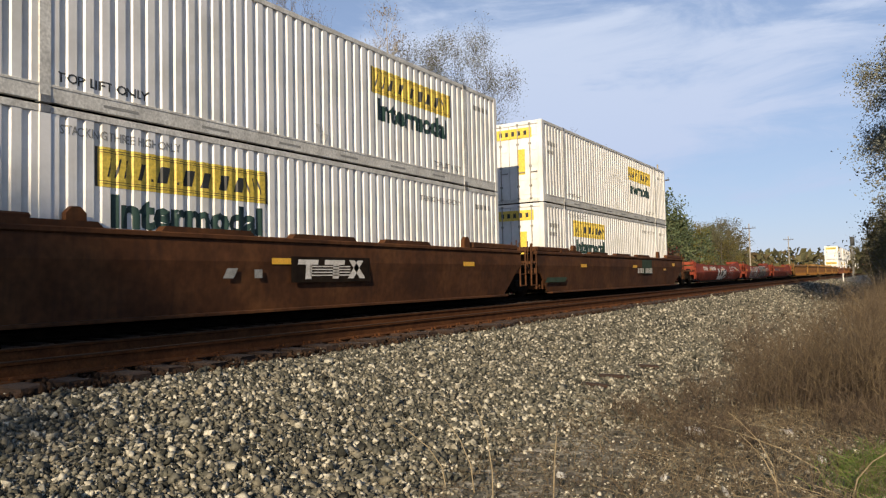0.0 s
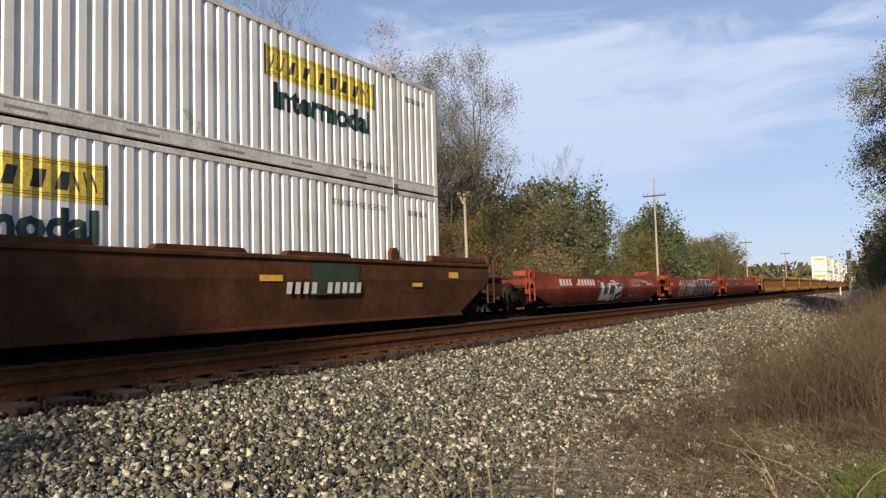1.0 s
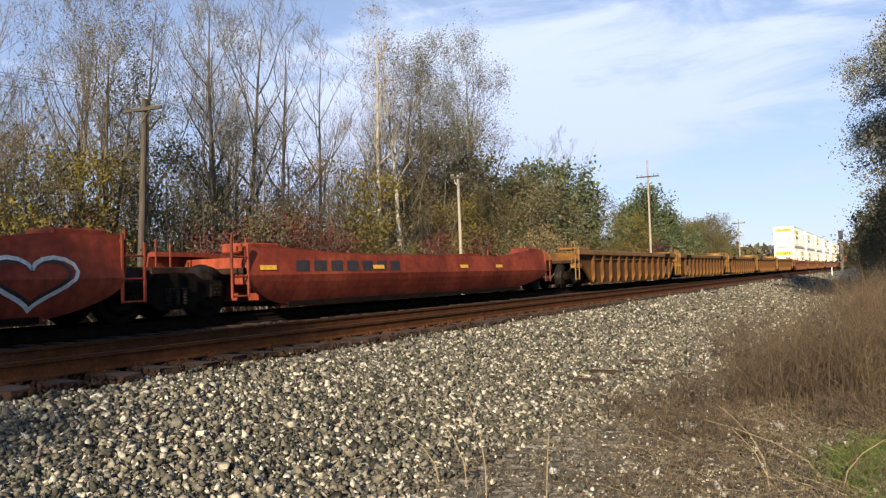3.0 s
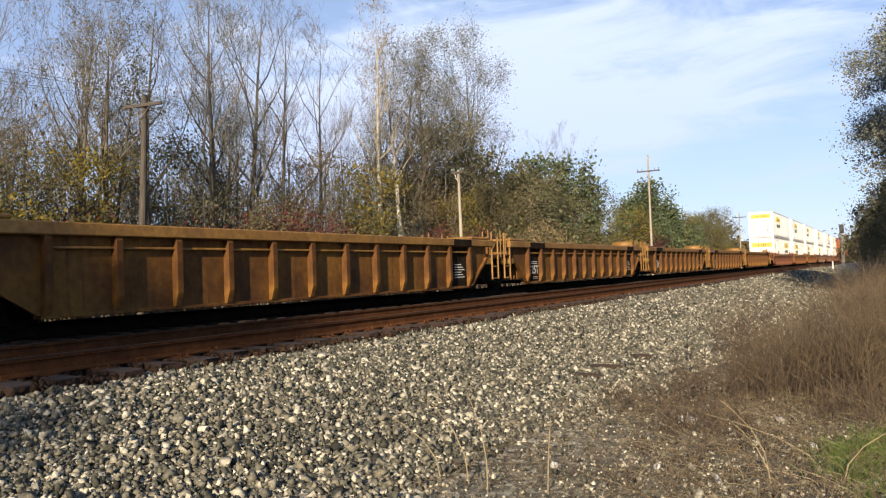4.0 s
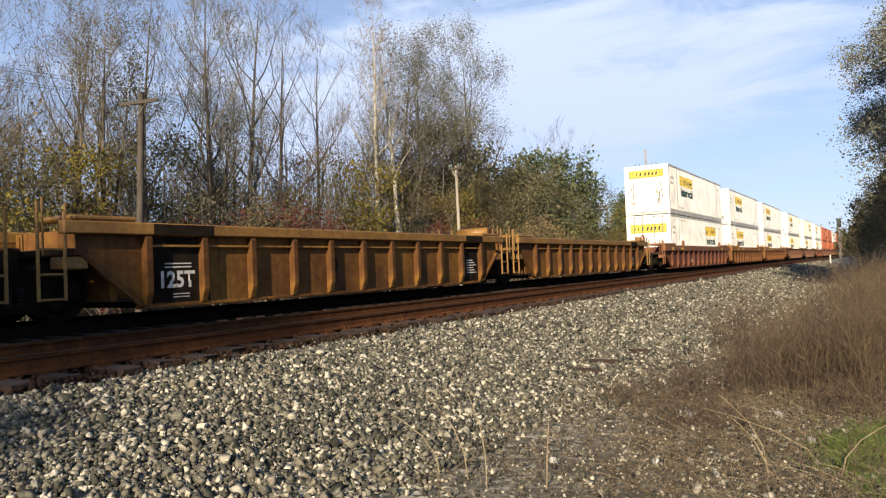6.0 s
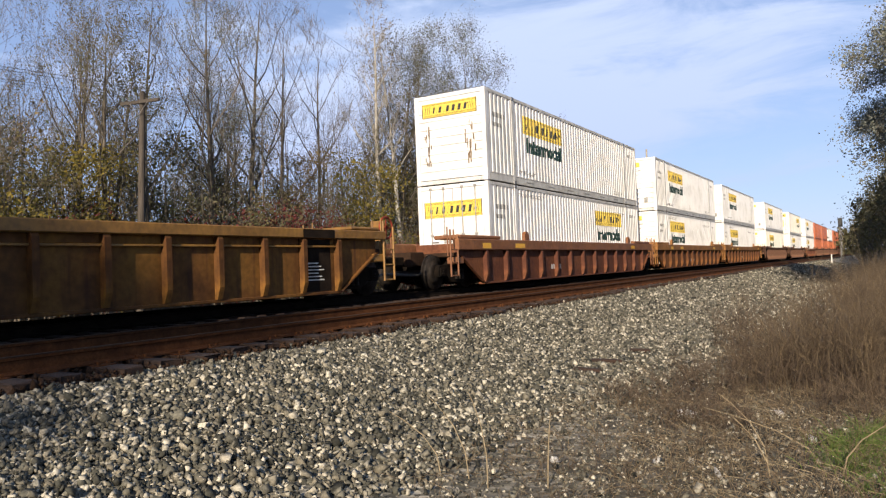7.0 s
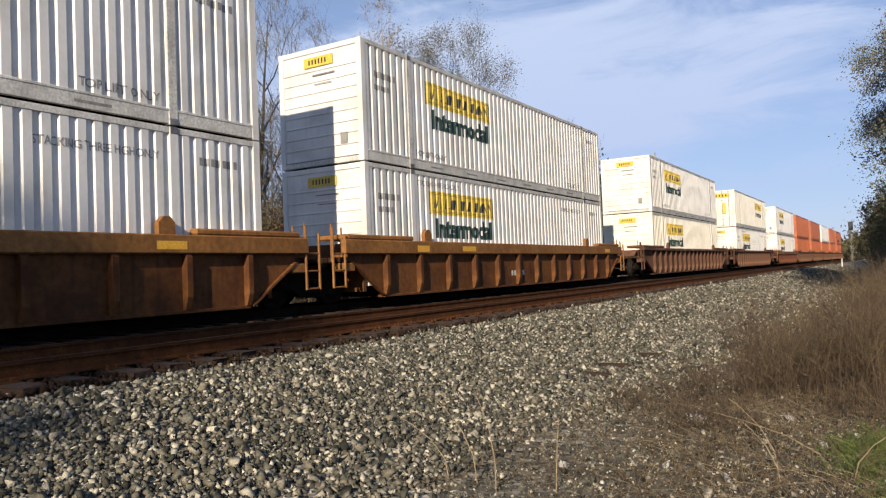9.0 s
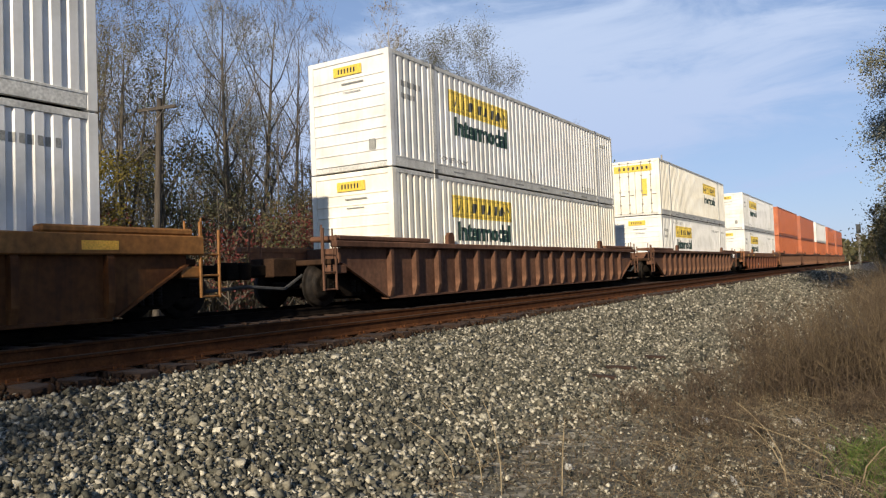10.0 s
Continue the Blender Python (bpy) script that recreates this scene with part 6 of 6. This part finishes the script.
def long_graffiti(car):
    """Dark letter masses with pale outlines, along most of the car."""
    dark, pale = "spray_dark", "spray"
    o = ellipse(3.55, 0.68, 0.30, 0.42, 22, 0.2)[:-1]
    sprayed(car, "graffiti_fill", dark, polygon(o), 0.002, "black sprayed letter mass")
    stroke(car, pale, o[2:] + o[:1], 0.05, 0.006, "pale sprayed outline")
    stroke(car, pale, [(3.36, 0.62), (3.78, 0.72), (3.76, 0.92), (3.60, 0.98), (3.46, 0.86), (3.38, 0.60), (3.46, 0.40), (3.70, 0.36)], 0.07, 0.006, "pale sprayed stroke")
    for y in (4.15, 4.95, 5.50):
        o = [(y - 0.16, 0.24), (y + 0.0, 1.02), (y + 0.16, 1.12), (y + 0.34, 1.04), (y + 0.22, 0.26)]
        sprayed(car, "graffiti_fill", dark, polygon(o), 0.002, "black sprayed letter mass")
        stroke(car, pale, o + o[:1], 0.04, 0.006, "pale sprayed outline")
        stroke(car, pale, [(y + 0.06, 0.32), (y + 0.16, 0.95)], 0.07, 0.006, "pale sprayed stroke")
    o = ellipse(6.22, 0.70, 0.36, 0.43, 24, 0.12)[:-1]
    sprayed(car, "graffiti_fill", dark, polygon(o), 0.002, "black sprayed letter mass")
    stroke(car, pale, o + o[:1], 0.045, 0.006, "pale sprayed outline")
    sprayed(car, "graffiti_fill", pale, polygon(ellipse(6.20, 0.70, 0.12, 0.30, 16, 0.12)[:-1]), 0.006, "pale sprayed fill")
    sprayed(car, "graffiti_fill", pale, polygon([(6.78, 1.17), (7.13, 1.12), (6.62, 0.28), (6.36, 0.34)]), 0.006, "pale sprayed slash")
    sprayed(car, "graffiti_fill", dark, polygon([(6.80, 1.12), (6.97, 1.10), (6.55, 0.42), (6.45, 0.45)]), 0.010, "black sprayed core")
    sprayed(car, "graffiti_fill", dark, polygon([(8.06, 1.17), (11.80, 1.18), (11.66, 0.40), (10.5, 0.27), (7.30, 0.30), (7.75, 0.42), (8.02, 0.72)]), 0.002, "black sprayed letter mass")
    stroke(car, pale, [(8.06, 1.185), (9.2, 1.19), (11.80, 1.19)], 0.04, 0.006, "pale sprayed outline")
    stroke(car, pale, [(8.10, 1.14), (8.0, 0.74), (7.74, 0.50), (7.45, 0.50), (7.22, 0.75)], 0.04, 0.006, "pale sprayed outline")
    stroke(car, pale, [(7.24, 0.62), (7.35, 0.36), (7.7, 0.26), (8.1, 0.28)], 0.05, 0.006, "pale sprayed outline")
    for y0, y1, w in ((9.08, 8.90, 0.19), (10.22, 10.08, 0.15), (11.33, 11.18, 0.13)):
        stroke(car, pale, [(y0, 1.17), (y0 - 0.02, 0.8), (y1, 0.32)], w, 0.006, "pale sprayed stem")
        stroke(car, "grey_mark", [(y0, 1.10), (y0 - 0.02, 0.8), (y1 + 0.02, 0.45)], w * 0.45, 0.009, "grey stem shading")
    sprayed(car, "graffiti_fill", pale, polygon([(8.44, 0.86), (8.64, 1.04), (8.62, 0.86)]), 0.006, "pale sprayed wedge")
    stroke(car, pale, [(8.16, 0.30), (8.14, 0.54), (8.55, 0.54), (8.45, 0.30)], 0.05, 0.006, "pale sprayed box")
    stroke(car, pale, [(9.75, 1.05), (9.98, 1.06), (10.05, 0.98)], 0.06, 0.006, "pale sprayed outline")
    stroke(car, pale, [(9.62, 0.62), (9.62, 0.50), (9.75, 0.50), (9.78, 0.64)], 0.045, 0.006, "pale sprayed outline")
    stroke(car, pale, [(10.70, 0.94), (11.0, 0.98), (11.06, 0.80), (10.98, 0.62), (10.72, 0.60), (10.66, 0.72), (10.84, 0.74), (10.9, 0.84), (10.70, 0.86)], 0.045, 0.006, "pale sprayed outline")
    stroke(car, pale, ellipse(11.80, 0.55, 0.10, 0.16, 14), 0.04, 0.006, "pale sprayed drop")
    heart = [(0.042 * 16 * math.sin(t) ** 3, 0.026 * (13 * math.cos(t) - 5 * math.cos(2 * t) - 2 * math.cos(3 * t) - math.cos(4 * t))) for t in [j * math.tau / 28 for j in range(29)]]
    stroke(car, pale, [(12.86 + y, 0.76 + z) for y, z in heart], 0.06, 0.006, "pale sprayed heart outline")
    stroke(car, dark, [(12.86 + 0.83 * y, 0.76 + 0.83 * z) for y, z in heart], 0.05, 0.004, "black sprayed heart outline")


for k, (kind, u0, u1, front, back, trucks) in enumerate(UNITS):
    guides = [s[0] - u0 + d for s in STACKS if u0 < s[0] + 8 < u1 for d in (2.35, 13.85)]
    car = well_car(kind, u1 - u0, front, back, LOOKS[kind], trucks, guides)
    MOVERS.append((car, u0, 0.0))
    ln = u1 - u0
    if kind == "brown":
        patches = [(y, y + 0.62, 0.98, 1.10) for y in ((8.2, 15.5) if k == 0 else (11.1, 4.6))]
        bars(car, "reflector", M["patch"], (*patches,), 1.506)
        bars(car, "spray_paint", M["teal"], ((1.2, 3.0, 0.45, 0.62, 0.2), (12.5, 14.1, 0.70, 1.36, 0.06),) if k else ((1.2, 3.0, 0.45, 0.62, 0.2),), 1.5055, "faint teal paint")
        if k == 0:
            decal(car, "panel", M["dark_patch"], plates((8.72, 11.25, 0.62, 1.14)), 1.507, "dark painted logo panel")
            DY, DZ = -1.74, 0.13
            t = [(10.65, 11.25, 0.85, 0.95, 0.02), (10.86, 11.04, 0.56, 0.85, 0.03), (11.45, 12.1, 0.85, 0.95, 0.02), (11.7, 11.9, 0.56, 0.85, 0.03),
                 (12.2, 12.4, 0.56, 0.95, 0.36), (12.62, 12.82, 0.56, 0.95, -0.36)] + [(11.0, 12.3, 0.62 + 0.06 * i, 0.645 + 0.06 * i) for i in range(4)]
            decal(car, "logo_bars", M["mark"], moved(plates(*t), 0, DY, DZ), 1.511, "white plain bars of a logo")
            # flecks of dappled sun, drawn as pale bars on the side
            bars(car, "scrape", M["grey_mark"], ((7.0, 7.25, 0.72, 0.90, 0.1), (7.75, 7.95, 0.72, 0.88),), 1.506, "pale bars painted as sun flecks")
        else:
            bars(car, "lettering", M["mark"], (*[(11.8 + 0.245 * i, 11.95 + 0.245 * i, 0.73, 0.96, 0.04) for i in (0, 1, 2, 3, 5, 6, 7, 8, 9)],), 1.510, "white stencilled bars")
            bars(car, "reflector", M["patch"], ((16.24, 16.7, 0.86, 0.95), (18.0, 18.5, 1.08, 1.24),), 1.509)
    elif kind == "red":
        if k == 2:
            stencils(car, [(4.0 + 0.31 * i, 4.22 + 0.31 * i, 0.86, 1.10, 0.02) for i in (0, 1, 2, 3, 6, 7, 8, 9, 10, 11)], "mark")
            stencils(car, [(9.62 + 0.1 * i, 9.69 + 0.1 * i, 1.02, 1.09) for i in range(5)], "mark")
            big_letters(car)
            bubble_tag(car)
            spots = (5.6, 9.66, 14.9)
        elif k == 3:
            stencils(car, [(7.2 + 0.088 * i, 7.26 + 0.088 * i, 1.05, 1.13) for i in (0, 1, 2, 3, 5, 6, 7, 8, 9)], "mark")
            long_graffiti(car)
            spots = (1.3, 3.05, 5.3, 9.73, 11.6)
        else:
            stencils(car, [(2.6 + 0.55 * i, 3.0 + 0.55 * i, 0.82, 1.05, 0.05) for i in range(7)], "spray_dark")
            spots = (1.6, 5.2, 9.3, 11.5)
        for y in spots:
            sprayed(car, "reflector", "patch", plates((y, y + 0.45, 0.86, 0.95)), 0.012)
    elif kind == "ochre":
        x = 1.379
        if k in (6, 7, 8):
            decal(car, "panel", M["dark_patch"], plates((2.1, 3.35, 0.22, 1.31)), x, "dark repainted panel")
            decal(car, "panel", M["dark_patch"], plates((2.1, 3.35, 1.34, 1.515)), 1.524, "dark repainted panel")
            decal(car, "lettering", M["mark"], moved(text_mesh("125T", 0.29, 0.70, 0.03), 0, 2.32, 0.46), x + 0.004, "white stencilled 125T")
            bars(car, "lettering", M["mark"], (*[(2.40, 2.95, 0.80 + 0.06 * i, 0.82 + 0.06 * i) for i in range(2)], *[(2.55, 2.9, 0.30 + 0.05 * i, 0.315 + 0.05 * i) for i in range(2)],), x + 0.004, "white stencilled bars")
            decal(car, "lettering", M["dark_patch"], moved(text_mesh("40", 0.30, 0.38, 0.03), 0, 6.54, 0.64), x + 0.004, "dark stencilled number 40")
        e = ln - (4.4 if back == "coupler" else 2.98)
        decal(car, "panel", M["dark_patch"], plates((e, e + 1.0, 0.22, 1.31)), x, "dark repainted panel")
        decal(car, "panel", M["dark_patch"], plates((e, e + 1.0, 1.34, 1.515)), 1.524, "dark repainted panel")
        bars(car, "lettering", M["mark"], (*[(e + 0.22, e + 0.78 - 0.09 * (i % 3), 0.45 + 0.07 * i, 0.475 + 0.07 * i) for i in range(6)],), x + 0.004, "white stencilled bars")
    elif kind in ("rust", "tawny"):
        bars(car, "reflector", M["patch"], ((3.4, 3.95, 1.14, 1.30), (5.65, 6.4, 1.16, 1.30), (ln - 4.2, ln - 3.6, 1.16, 1.3),), 1.526)
        bars(car, "lettering", M["mark"], (*[(8.9 + 0.2 * i, 9.03 + 0.2 * i, 0.42, 0.58) for i in range(5)],), 1.379, "white stencilled bars")


def motions():
    times = [i * 0.5 for i in range(21)]
    for ob, u, z in MOVERS:
        walk(ob, [(t, pose(TRACK_X, u - SPEED * t, z)) for t in times])
    # the wheels roll with the train, just under a quarter turn each thirtieth of a second
    for w, y in WHEELS:
        walk(w, [(i / 30, pose(0, y, 0.483, 89.0 * i)) for i in range(301)])

motions()
